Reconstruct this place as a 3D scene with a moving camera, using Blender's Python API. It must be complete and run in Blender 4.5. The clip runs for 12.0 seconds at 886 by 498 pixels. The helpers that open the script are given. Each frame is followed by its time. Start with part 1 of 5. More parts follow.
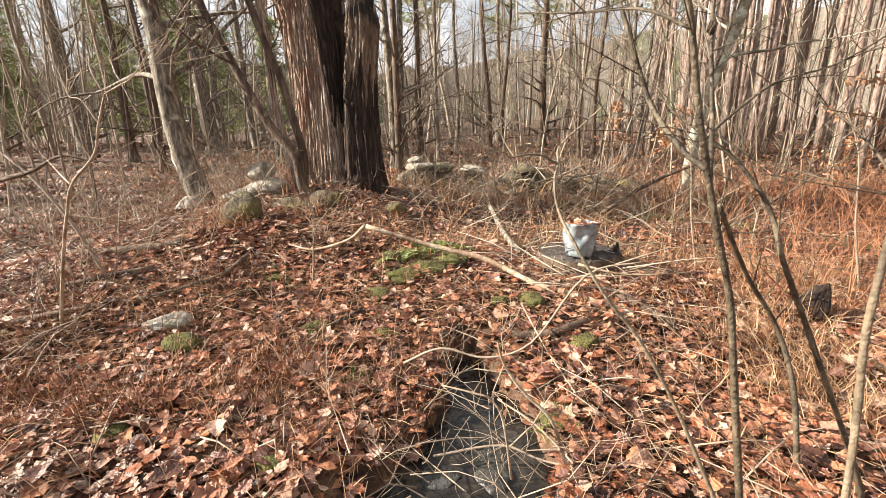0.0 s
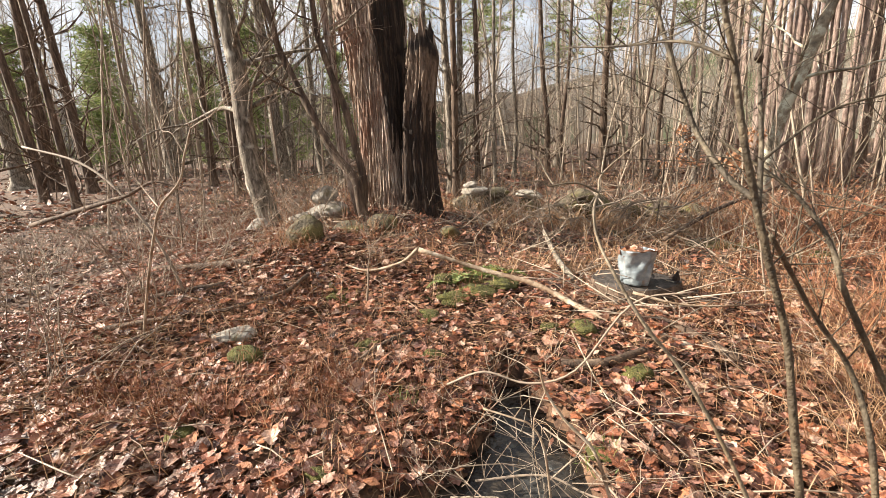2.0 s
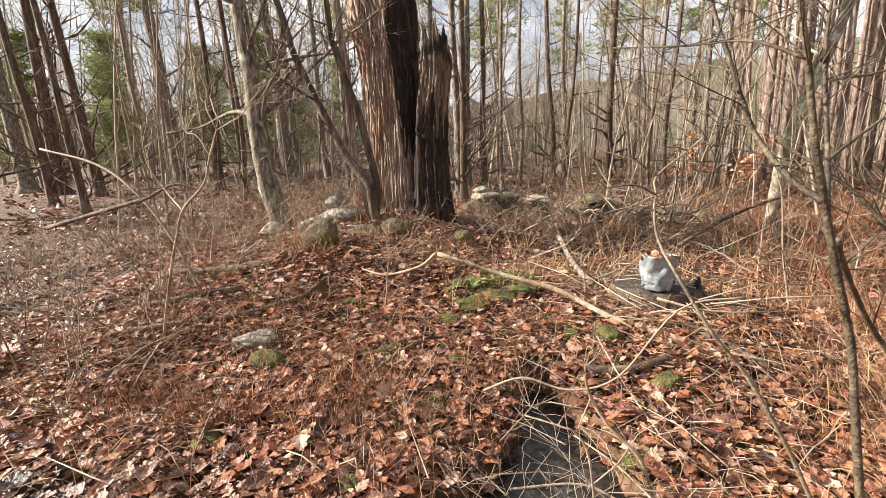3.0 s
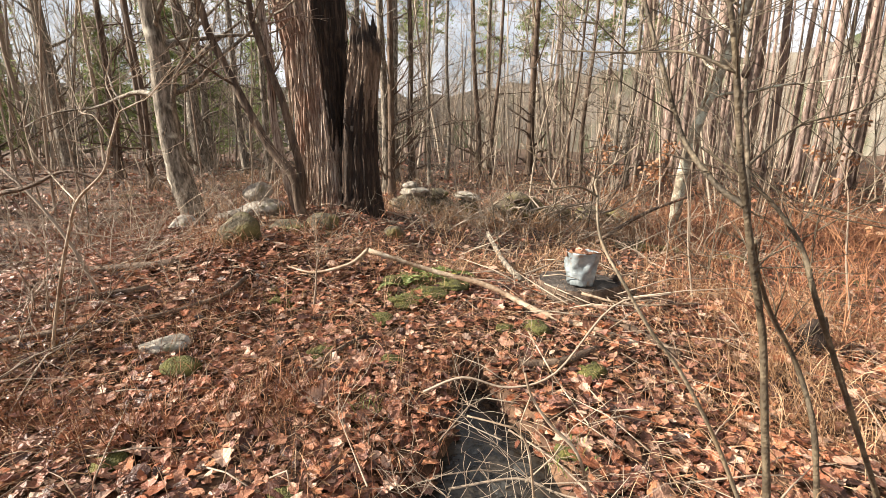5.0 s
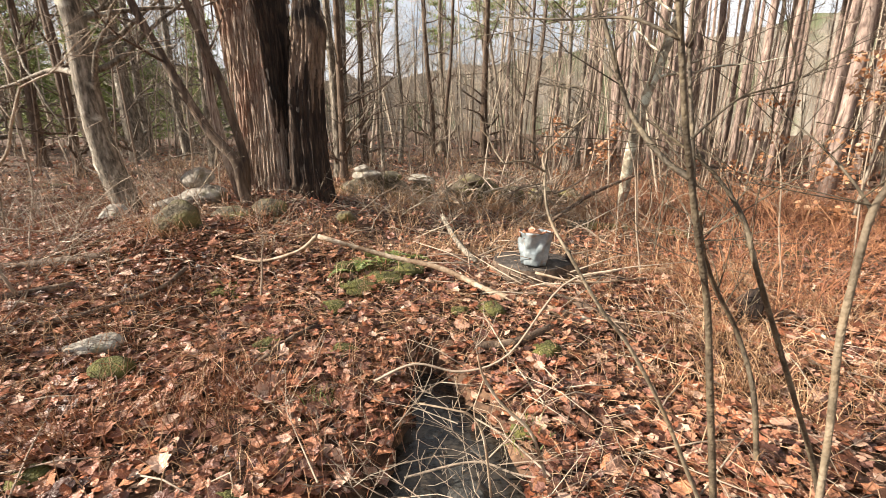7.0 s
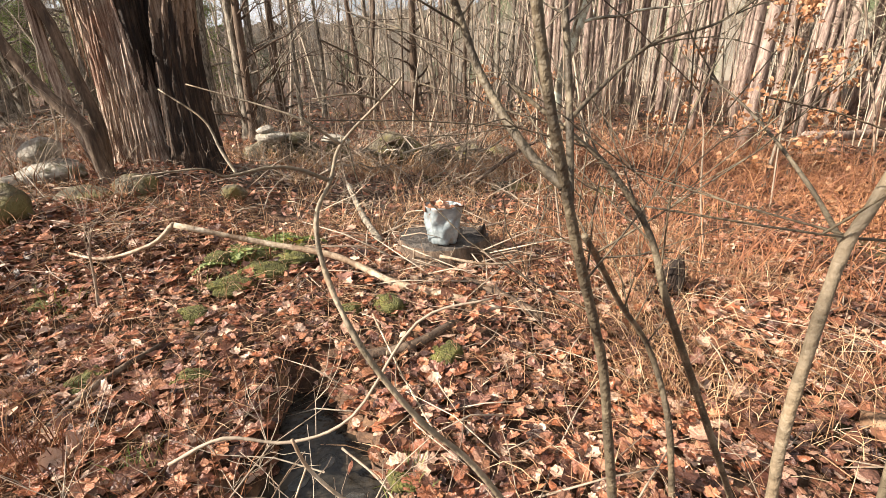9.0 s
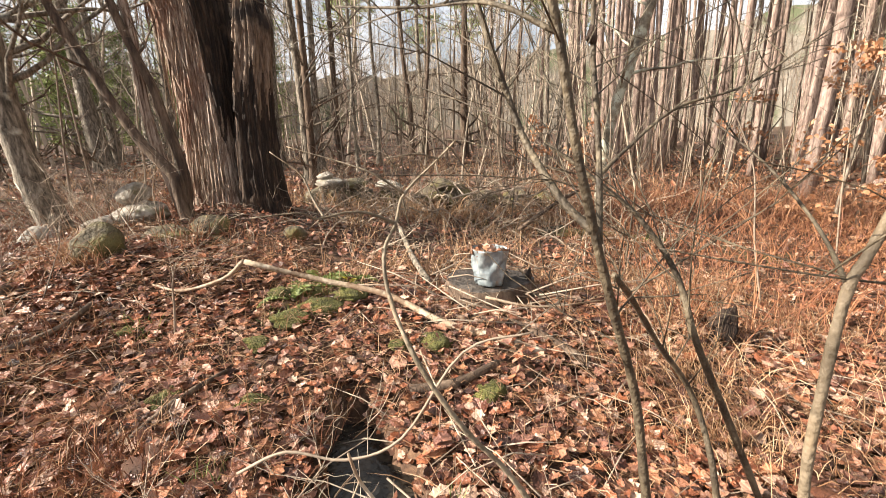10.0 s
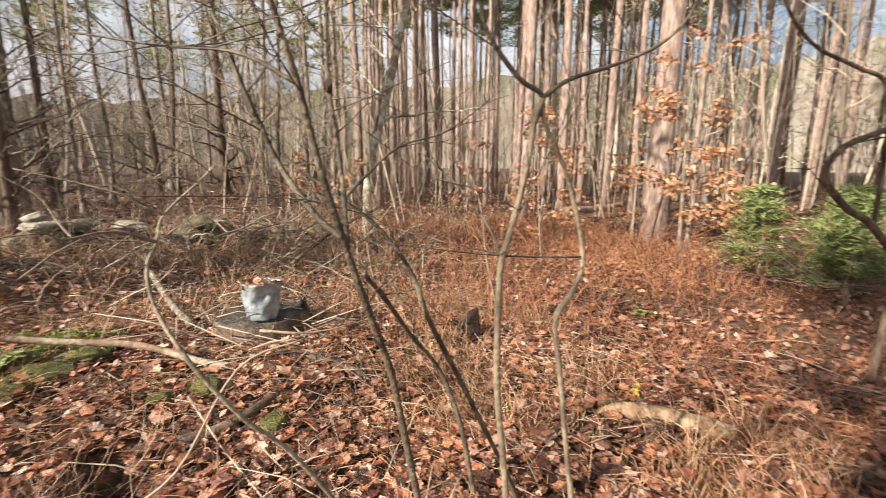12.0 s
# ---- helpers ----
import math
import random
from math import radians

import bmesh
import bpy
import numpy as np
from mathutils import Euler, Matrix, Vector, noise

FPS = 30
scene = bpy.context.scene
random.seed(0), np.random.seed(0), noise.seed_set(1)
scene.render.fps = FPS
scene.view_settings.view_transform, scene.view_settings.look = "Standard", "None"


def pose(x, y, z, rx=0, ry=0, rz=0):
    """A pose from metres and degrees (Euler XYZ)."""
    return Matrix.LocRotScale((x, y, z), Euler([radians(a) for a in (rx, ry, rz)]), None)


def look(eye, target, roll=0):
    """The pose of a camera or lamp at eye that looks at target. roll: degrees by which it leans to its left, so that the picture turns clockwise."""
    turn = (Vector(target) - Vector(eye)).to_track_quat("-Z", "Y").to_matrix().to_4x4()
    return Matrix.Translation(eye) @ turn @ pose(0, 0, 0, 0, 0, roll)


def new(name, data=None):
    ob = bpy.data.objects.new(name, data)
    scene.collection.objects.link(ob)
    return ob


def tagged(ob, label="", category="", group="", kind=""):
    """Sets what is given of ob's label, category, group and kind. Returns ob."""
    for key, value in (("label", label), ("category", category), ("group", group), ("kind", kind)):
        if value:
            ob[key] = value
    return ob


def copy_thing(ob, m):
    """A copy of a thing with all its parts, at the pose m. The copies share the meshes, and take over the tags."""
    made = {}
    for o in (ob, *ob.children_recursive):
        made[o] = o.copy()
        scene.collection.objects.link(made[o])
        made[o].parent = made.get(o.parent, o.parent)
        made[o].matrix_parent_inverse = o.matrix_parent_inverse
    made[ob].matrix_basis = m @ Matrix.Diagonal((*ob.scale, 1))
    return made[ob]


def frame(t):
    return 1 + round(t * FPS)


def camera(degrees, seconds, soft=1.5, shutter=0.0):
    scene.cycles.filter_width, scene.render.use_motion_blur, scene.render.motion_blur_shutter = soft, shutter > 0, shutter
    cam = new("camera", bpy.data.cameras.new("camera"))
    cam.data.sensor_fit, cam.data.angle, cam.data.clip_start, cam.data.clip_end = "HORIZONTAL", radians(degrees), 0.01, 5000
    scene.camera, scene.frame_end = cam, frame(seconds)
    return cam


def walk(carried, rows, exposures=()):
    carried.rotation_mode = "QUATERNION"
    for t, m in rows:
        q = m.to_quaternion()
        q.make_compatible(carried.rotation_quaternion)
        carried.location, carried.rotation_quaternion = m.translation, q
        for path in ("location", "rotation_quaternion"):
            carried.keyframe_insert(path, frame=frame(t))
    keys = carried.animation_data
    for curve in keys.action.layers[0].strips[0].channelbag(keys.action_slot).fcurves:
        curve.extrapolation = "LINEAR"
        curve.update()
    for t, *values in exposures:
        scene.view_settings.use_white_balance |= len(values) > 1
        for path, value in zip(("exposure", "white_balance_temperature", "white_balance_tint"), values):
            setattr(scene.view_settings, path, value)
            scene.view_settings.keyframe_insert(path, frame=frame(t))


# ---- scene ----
cam = camera(88.8, 12.0, soft=0.65, shutter=0.2)
PATH = [
    (0, (0.416, -0.112, 1.259), (0.026, 1.768, 0.697), -1.7),
    (0.5, (0.465, -0.159, 1.287), (0.04, 1.718, 0.741), -2.1),
    (1, (0.496, -0.166, 1.28), (-0.087, 1.674, 0.758), -2.3),
    (1.5, (0.51, -0.146, 1.28), (-0.099, 1.695, 0.793), -2.4),
    (2, (0.473, -0.15, 1.274), (-0.161, 1.692, 0.821), -2.3),
    (2.5, (0.383, -0.166, 1.272), (-0.275, 1.672, 0.836), -2.6),
    (2.7, (0.355, -0.175, 1.265), (-0.302, 1.664, 0.833), -2.4),
    (4.3, (0.267, -0.146, 1.278), (-0.165, 1.755, 0.832), -0.1),
    (4.5, (0.259, -0.139, 1.274), (-0.124, 1.772, 0.823), 0.1),
    (5, (0.255, -0.137, 1.27), (-0.068, 1.783, 0.813), 0.2),
    (5.5, (0.246, -0.142, 1.266), (-0.052, 1.782, 0.81), 0.3),
    (6, (0.252, -0.122, 1.258), (-0.003, 1.806, 0.79), 0.3),
    (6.5, (0.264, -0.104, 1.254), (0.056, 1.825, 0.767), 0.0),
    (7, (0.284, -0.061, 1.244), (0.147, 1.864, 0.719), -0.2),
    (7.3, (0.341, 0.08, 1.272), (0.345, 1.992, 0.685), 0.8),
    (7.5, (0.39, 0.211, 1.271), (0.468, 2.115, 0.665), 0.6),
    (7.7, (0.466, 0.291, 1.283), (0.562, 2.19, 0.663), 0.3),
    (9.3, (0.621, 0.497, 1.277), (0.709, 2.358, 0.551), -1.5),
    (9.5, (0.621, 0.467, 1.281), (0.673, 2.33, 0.555), -1.9),
    (10, (0.616, 0.359, 1.306), (0.518, 2.285, 0.775), -1.5),
    (10.5, (0.605, 0.342, 1.316), (0.478, 2.285, 0.858), -0.6),
    (11, (0.602, 0.326, 1.312), (0.443, 2.271, 0.873), -0.4),
    (11.5, (0.601, 0.248, 1.301), (0.891, 2.185, 0.898), 0.8),
    (12, (0.616, 0.142, 1.288), (1.464, 1.912, 0.901), 0.1),
]
walk(cam, [(t, look(eye, target, roll)) for t, eye, target, roll in PATH], [(0, 1.66), (2, 1.5), (7, 1.48), (9.5, 1.6), (10.8, 1.5), (12, 1.3)])

# ---- light ----
SUN = Vector((-0.93, -0.20, 0.52)).normalized()
world = bpy.data.worlds.new("sky")
scene.world = world
world.use_nodes = True
wn = world.node_tree.nodes
sky = wn.new("ShaderNodeTexSky")
sky.sky_type = "NISHITA"
sky.sun_disc = False
sky.sun_elevation = math.asin(SUN.z)
sky.sun_rotation = math.atan2(SUN.x, SUN.y) % (2 * math.pi)
sky.dust_density = 2.5
sky.ozone_density = 0.6
# thin broken cloud over the blue
wl = world.node_tree.links
wtc, wno, wmr, wmx = wn.new("ShaderNodeTexCoord"), wn.new("ShaderNodeTexNoise"), wn.new("ShaderNodeMapRange"), wn.new("ShaderNodeMixRGB")
wno.inputs["Scale"].default_value = 3.5
wno.inputs["Detail"].default_value = 6
wl.new(wtc.outputs["Generated"], wno.inputs["Vector"])
wmr.inputs[1].default_value, wmr.inputs[2].default_value, wmr.inputs[3].default_value, wmr.inputs[4].default_value = 0.40, 0.58, 0.22, 1.0
wl.new(wno.outputs["Fac"], wmr.inputs[0])
wl.new(wmr.outputs[0], wmx.inputs[0])
wl.new(sky.outputs[0], wmx.inputs[1])
wmx.inputs[2].default_value = (8.0, 8.2, 8.5, 1)
wl.new(wmx.outputs[0], wn["Background"].inputs[0])
wn["Background"].inputs[1].default_value = 0.05
sun = new("sun", bpy.data.lights.new("sun", "SUN"))
sun.data.energy = 5.0
sun.data.angle = radians(0.55)
sun.data.color = (1.0, 0.90, 0.76)
sun.matrix_world = look(SUN * 50, (0, 0, 0))


# ---- materials ----
def material(name, stops, scale=6.0, rough=0.8, bump=0.3, bump_scale=40.0, stretch=(1, 1, 1), island=0.0,
             metal=0.0, per_object=0.0, second=None, translucent=0.0):
    """A grainy surface: a ramp over coarse noise, fine noise for relief, optional chance colour per leaf or object."""
    m = bpy.data.materials.new(name)
    m.use_nodes = True
    n, li = m.node_tree.nodes, m.node_tree.links
    p = n["Principled BSDF"]
    tc, mp = n.new("ShaderNodeTexCoord"), n.new("ShaderNodeMapping")
    mp.inputs["Scale"].default_value = stretch
    li.new(tc.outputs["Object"], mp.inputs["Vector"])
    a = n.new("ShaderNodeTexNoise")
    a.inputs["Scale"].default_value = scale
    a.inputs["Detail"].default_value = 6
    a.inputs["Roughness"].default_value = 0.65
    li.new(mp.outputs[0], a.inputs["Vector"])
    b = n.new("ShaderNodeTexNoise")
    b.inputs["Scale"].default_value = bump_scale
    b.inputs["Detail"].default_value = 4
    li.new(mp.outputs[0], b.inputs["Vector"])
    ramp = n.new("ShaderNodeValToRGB")
    while len(ramp.color_ramp.elements) < len(stops):
        ramp.color_ramp.elements.new(0.5)
    for e, (pos, col) in zip(ramp.color_ramp.elements, stops):
        e.position, e.color = pos, (*col, 1)
    fac = a.outputs["Fac"]
    if island or per_object:
        src = n.new("ShaderNodeNewGeometry").outputs["Random Per Island"] if island else n.new("ShaderNodeObjectInfo").outputs["Random"]
        w = island or per_object
        m1 = n.new("ShaderNodeMath")
        m1.operation = "MULTIPLY"
        m1.inputs[1].default_value = w
        li.new(src, m1.inputs[0])
        m2 = n.new("ShaderNodeMath")
        m2.operation = "MULTIPLY_ADD"
        m2.inputs[1].default_value = 1 - w
        li.new(fac, m2.inputs[0])
        li.new(m1.outputs[0], m2.inputs[2])
        fac = m2.outputs[0]
    li.new(fac, ramp.inputs[0])
    colour = ramp.outputs[0]
    if second:
        col, size, lo, hi = second
        c = n.new("ShaderNodeTexNoise")
        c.inputs["Scale"].default_value = size
        c.inputs["Detail"].default_value = 5
        li.new(tc.outputs["Object"], c.inputs["Vector"])
        mr = n.new("ShaderNodeMapRange")
        mr.inputs[1].default_value, mr.inputs[2].default_value = lo, hi
        li.new(c.outputs["Fac"], mr.inputs[0])
        mx = n.new("ShaderNodeMixRGB")
        mx.inputs[2].default_value = (*col, 1)
        li.new(mr.outputs[0], mx.inputs[0])
        li.new(colour, mx.inputs[1])
        colour = mx.outputs[0]
    li.new(colour, p.inputs["Base Color"])
    p.inputs["Roughness"].default_value = rough
    p.inputs["Metallic"].default_value = metal
    bp = n.new("ShaderNodeBump")
    bp.inputs["Strength"].default_value = bump
    bp.inputs["Distance"].default_value = 0.02
    li.new(b.outputs["Fac"], bp.inputs["Height"])
    li.new(bp.outputs[0], p.inputs["Normal"])
    if translucent:
        tr = n.new("ShaderNodeBsdfTranslucent")
        li.new(colour, tr.inputs["Color"])
        ms = n.new("ShaderNodeMixShader")
        ms.inputs[0].default_value = translucent
        li.new(p.outputs[0], ms.inputs[1])
        li.new(tr.outputs[0], ms.inputs[2])
        li.new(ms.outputs[0], n["Material Output"].inputs["Surface"])
    return m


SOIL = material("leaf_mould", [(0.3, (0.022, 0.012, 0.008)), (0.5, (0.08, 0.042, 0.024)), (0.62, (0.18, 0.10, 0.056)), (0.75, (0.055, 0.028, 0.016))],
                scale=9, rough=0.9, bump=0.9, bump_scale=30, second=((0.075, 0.075, 0.02), 0.8, 0.60, 0.72))
LITTER = [(0.05, (0.028, 0.012, 0.009)), (0.18, (0.11, 0.038, 0.023)), (0.32, (0.34, 0.115, 0.05)), (0.44, (0.27, 0.135, 0.105)), (0.56, (0.46, 0.20, 0.10)), (0.67, (0.06, 0.025, 0.018)),
          (0.76, (0.34, 0.14, 0.075)), (0.86, (0.50, 0.30, 0.215)), (0.96, (0.64, 0.45, 0.34))]
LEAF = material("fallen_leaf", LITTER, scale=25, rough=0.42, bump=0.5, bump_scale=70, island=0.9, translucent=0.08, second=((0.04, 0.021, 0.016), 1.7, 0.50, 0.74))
LEAF_ONE = material("oak_leaf", LITTER, scale=25, rough=0.42, bump=0.5, bump_scale=70, per_object=0.9, translucent=0.08)
BEECH = material("beech_leaf", [(0.1, (0.24, 0.10, 0.045)), (0.5, (0.38, 0.18, 0.085)), (0.9, (0.52, 0.32, 0.19))], scale=20, rough=0.55, island=0.8, translucent=0.2)
STRAW = material("dry_grass", [(0.1, (0.20, 0.10, 0.048)), (0.5, (0.37, 0.22, 0.12)), (0.9, (0.56, 0.40, 0.26))], scale=12, rough=0.7, island=0.8, bump=0.1, translucent=0.2)
RUST = material("dry_stem", [(0.1, (0.10, 0.036, 0.018)), (0.5, (0.21, 0.082, 0.038)), (0.9, (0.34, 0.165, 0.08))], scale=12, rough=0.7, island=0.8, bump=0.1)
TWIG = material("grey_twig", [(0.1, (0.12, 0.085, 0.06)), (0.5, (0.25, 0.19, 0.14)), (0.9, (0.42, 0.35, 0.27))], scale=9, rough=0.75, island=0.7, bump=0.3)
PALE = material("pale_stick", [(0.35, (0.22, 0.155, 0.10)), (0.5, (0.37, 0.285, 0.20)), (0.65, (0.54, 0.46, 0.36))], scale=11, rough=0.7, bump=0.5, stretch=(1, 1, 1), second=((0.20, 0.13, 0.08), 5, 0.52, 0.62))
SAPBARK = material("sapling_bark", [(0.35, (0.038, 0.028, 0.018)), (0.5, (0.085, 0.064, 0.04)), (0.65, (0.18, 0.142, 0.092))], scale=14, rough=0.65, bump=0.5, bump_scale=80, second=((0.06, 0.045, 0.03), 9, 0.55, 0.68))
SAPPALE = material("pale_sapling_bark", [(0.35, (0.10, 0.078, 0.05)), (0.5, (0.19, 0.148, 0.10)), (0.65, (0.32, 0.26, 0.185))], scale=12, rough=0.65, bump=0.4, bump_scale=70, second=((0.17, 0.12, 0.07), 6, 0.54, 0.66))
GREYBARK = material("grey_bark", [(0.36, (0.05, 0.041, 0.031)), (0.5, (0.16, 0.132, 0.10)), (0.66, (0.35, 0.30, 0.245))], scale=9, rough=0.9, bump=0.45, bump_scale=24,
                    stretch=(3, 3, 0.7), second=((0.46, 0.43, 0.36), 5.0, 0.62, 0.72))
BROWNBARK = material("brown_bark", [(0.34, (0.035, 0.022, 0.015)), (0.5, (0.095, 0.062, 0.042)), (0.66, (0.21, 0.15, 0.105))], scale=6, rough=0.9, bump=0.45, bump_scale=20, stretch=(3, 3, 0.5))
STRIPBARK = material("shaggy_bark", [(0.32, (0.04, 0.023, 0.016)), (0.42, (0.17, 0.108, 0.078)), (0.53, (0.36, 0.27, 0.21)), (0.66, (0.60, 0.51, 0.43))], scale=9, rough=0.92,
                     bump=0.6, bump_scale=30, stretch=(5, 5, 0.35), second=((0.20, 0.085, 0.05), 1.3, 0.54, 0.72))
# paler snag wood, with the sunlight on its top put into the colour
SNAG_SUNLIT = material("sunlit_snag_wood", [(0.34, (0.05, 0.032, 0.022)), (0.5, (0.17, 0.115, 0.08)), (0.66, (0.33, 0.25, 0.19))], scale=7, rough=0.9, bump=0.8, bump_scale=24,
                    stretch=(4, 4, 0.5), second=((0.03, 0.02, 0.015), 2.5, 0.56, 0.68))
ROTLOG = material("rotten_log", [(0.34, (0.10, 0.06, 0.035)), (0.5, (0.26, 0.175, 0.11)), (0.66, (0.42, 0.32, 0.22))], scale=7, rough=0.9, bump=0.8, bump_scale=30, second=((0.12, 0.06, 0.03), 5, 0.5, 0.62))
# near-black wood; on the snag it also holds the main trunk's shadow
DARKWOOD = material("dark_wood", [(0.34, (0.010, 0.006, 0.005)), (0.5, (0.03, 0.018, 0.012)), (0.68, (0.11, 0.07, 0.048))], scale=6, rough=0.95, bump=1.0, bump_scale=20,
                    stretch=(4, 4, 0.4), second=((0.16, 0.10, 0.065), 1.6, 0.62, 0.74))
PINEBARK = material("pine_bark", [(0.34, (0.10, 0.066, 0.053)), (0.5, (0.25, 0.178, 0.148)), (0.66, (0.41, 0.32, 0.27))], scale=5, rough=0.9, bump=0.8, bump_scale=16, stretch=(3, 3, 0.6))
FARBARK = material("far_bark", [(0.05, (0.08, 0.06, 0.045)), (0.5, (0.27, 0.215, 0.165)), (0.95, (0.60, 0.51, 0.41))], scale=3, rough=0.95, island=0.7, bump=0.3, bump_scale=12)
LICHEN = material("mottled_bark", [(0.36, (0.12, 0.10, 0.075)), (0.48, (0.26, 0.22, 0.16)), (0.56, (0.50, 0.50, 0.40))], scale=5, rough=0.9, bump=0.6, bump_scale=25)
NEEDLE = material("pine_needles", [(0.1, (0.10, 0.13, 0.04)), (0.5, (0.20, 0.245, 0.085)), (0.9, (0.34, 0.37, 0.16))], scale=3, rough=0.6, island=0.7, translucent=0.4)
GREENLEAF = material("fern_green", [(0.1, (0.07, 0.11, 0.025)), (0.5, (0.14, 0.18, 0.045)), (0.9, (0.27, 0.29, 0.09))], scale=6, rough=0.6, island=0.7, translucent=0.25)
YELLOWLEAF = material("yellow_leaf", [(0.1, (0.45, 0.40, 0.04)), (0.9, (0.66, 0.60, 0.08))], scale=6, rough=0.6, island=0.7, translucent=0.25)
MOSS = material("moss", [(0.3, (0.035, 0.034, 0.01)), (0.5, (0.085, 0.082, 0.02)), (0.7, (0.16, 0.145, 0.035))], scale=18, rough=0.95, bump=1.0, bump_scale=90)
STONE = material("field_stone", [(0.32, (0.12, 0.105, 0.085)), (0.5, (0.28, 0.25, 0.21)), (0.68, (0.50, 0.46, 0.40))], scale=8, rough=0.88, bump=0.8, bump_scale=30,
                 second=((0.13, 0.115, 0.06), 5, 0.56, 0.68))
MOSSTONE = material("mossy_stone", [(0.32, (0.04, 0.032, 0.02)), (0.5, (0.105, 0.085, 0.055)), (0.68, (0.22, 0.19, 0.14))], scale=9, rough=0.92, bump=1.0, bump_scale=35,
                    second=((0.12, 0.10, 0.035), 4, 0.46, 0.60))
WETSTONE = material("wet_stone", [(0.32, (0.02, 0.02, 0.019)), (0.5, (0.05, 0.048, 0.044)), (0.68, (0.10, 0.095, 0.085))], scale=9, rough=0.28, bump=0.7, bump_scale=40)
WATER = material("dark_water", [(0.35, (0.012, 0.010, 0.008)), (0.65, (0.035, 0.03, 0.024))], scale=14, rough=0.07, bump=0.32, bump_scale=34, second=((0.05, 0.04, 0.03), 7, 0.5, 0.6))
WATER.node_tree.nodes["Principled BSDF"].inputs["Specular IOR Level"].default_value = 0.32
WOODTOP = material("weathered_stump", [(0.34, (0.018, 0.014, 0.012)), (0.5, (0.05, 0.04, 0.034)), (0.66, (0.12, 0.10, 0.085))], scale=9, rough=0.8, bump=0.9, bump_scale=40, second=((0.13, 0.075, 0.045), 6, 0.58, 0.70))
ZINC = material("galvanised_steel", [(0.34, (0.17, 0.20, 0.215)), (0.5, (0.27, 0.31, 0.33)), (0.66, (0.40, 0.44, 0.46))], scale=9, rough=0.5, bump=0.35, bump_scale=30, metal=0.35,
                second=((0.30, 0.20, 0.13), 7, 0.60, 0.70))
RUSTY = material("rusty_steel", [(0.34, (0.07, 0.03, 0.015)), (0.5, (0.16, 0.075, 0.04)), (0.66, (0.26, 0.16, 0.10))], scale=14, rough=0.85, bump=0.6, metal=0.2)
DISTANCE = material("far_woods_haze", [(0.3, (0.12, 0.108, 0.09)), (0.5, (0.23, 0.205, 0.172)), (0.7, (0.34, 0.31, 0.265))], scale=0.8, rough=1.0, bump=0.0, stretch=(1, 1, 0.12), second=((0.11, 0.13, 0.07), 0.12, 0.5, 0.62))

# ---- ground shape ----
TABLE = np.random.RandomState(5).rand(256, 256)


def vn(x, y):
    """Smooth value noise, 0 to 1, with a one metre lattice."""
    xi, yi = np.floor(x).astype(int), np.floor(y).astype(int)
    fx, fy = x - xi, y - yi
    fx, fy = fx * fx * (3 - 2 * fx), fy * fy * (3 - 2 * fy)
    a, b = TABLE[xi % 256, yi % 256], TABLE[(xi + 1) % 256, yi % 256]
    c, d = TABLE[xi % 256, (yi + 1) % 256], TABLE[(xi + 1) % 256, (yi + 1) % 256]
    return (a * (1 - fx) + b * fx) * (1 - fy) + (c * (1 - fx) + d * fx) * fy


def step(a, b, v):
    t = np.clip((v - a) / (b - a), 0, 1)
    return t * t * (3 - 2 * t)


# the rivulet: places along its middle and its half width there
STREAM = [(-0.02, 2.50, 0.07), (0.06, 2.25, 0.13), (0.16, 1.95, 0.22), (0.20, 1.6, 0.30), (0.12, 1.2, 0.36), (-0.25, 0.6, 0.34), (-0.9, 0.0, 0.30), (-1.9, -0.6, 0.3)]
WATER_Z = -0.285


def stream_depth(x, y):
    """1 in the middle of the rivulet's bed, 0 outside its banks."""
    best = np.zeros_like(x)
    for (x0, y0, w0), (x1, y1, w1) in zip(STREAM, STREAM[1:]):
        ex, ey = x1 - x0, y1 - y0
        t = np.clip(((x - x0) * ex + (y - y0) * ey) / (ex * ex + ey * ey), 0, 1)
        d = np.hypot(x - x0 - t * ex, y - y0 - t * ey)
        best = np.maximum(best, 1 - step(0.75, 1.35, d / (w0 + t * (w1 - w0)) + 0.5 * (vn(x * 9, y * 9) - 0.5)))
    return best


def ground_z(x, y):
    x, y = np.asarray(x, float), np.asarray(y, float)
    d = np.hypot(x, y)
    z = -0.15 + 0.5 * np.exp(-((x + 2.6) ** 2 / 4 + (y - 5) ** 2 / np.where(y > 5, 9, 6)))
    z = z - 0.03 * np.clip(x, -14, 14) * step(5, 12, d) - 0.02 * np.clip(x, 0, 4)
    z = z + 0.11 * (vn(x * 1.3 + 7, y * 1.3 + 3) - 0.5) * step(0, 2, d) + 0.05 * (vn(x * 4, y * 4) - 0.5) + 0.02 * (vn(x * 11, y * 11) - 0.5)
    z = z + 0.7 * (vn(x * 0.12, y * 0.12) - 0.5) * step(14, 35, d)
    z = z + 0.10 * np.exp(-((x - 0.8) ** 2 + (y - 3.8) ** 2) / 0.5)
    return z - 0.22 * stream_depth(x, y)


def gz(x, y):
    return float(ground_z(np.array([x]), np.array([y]))[0])


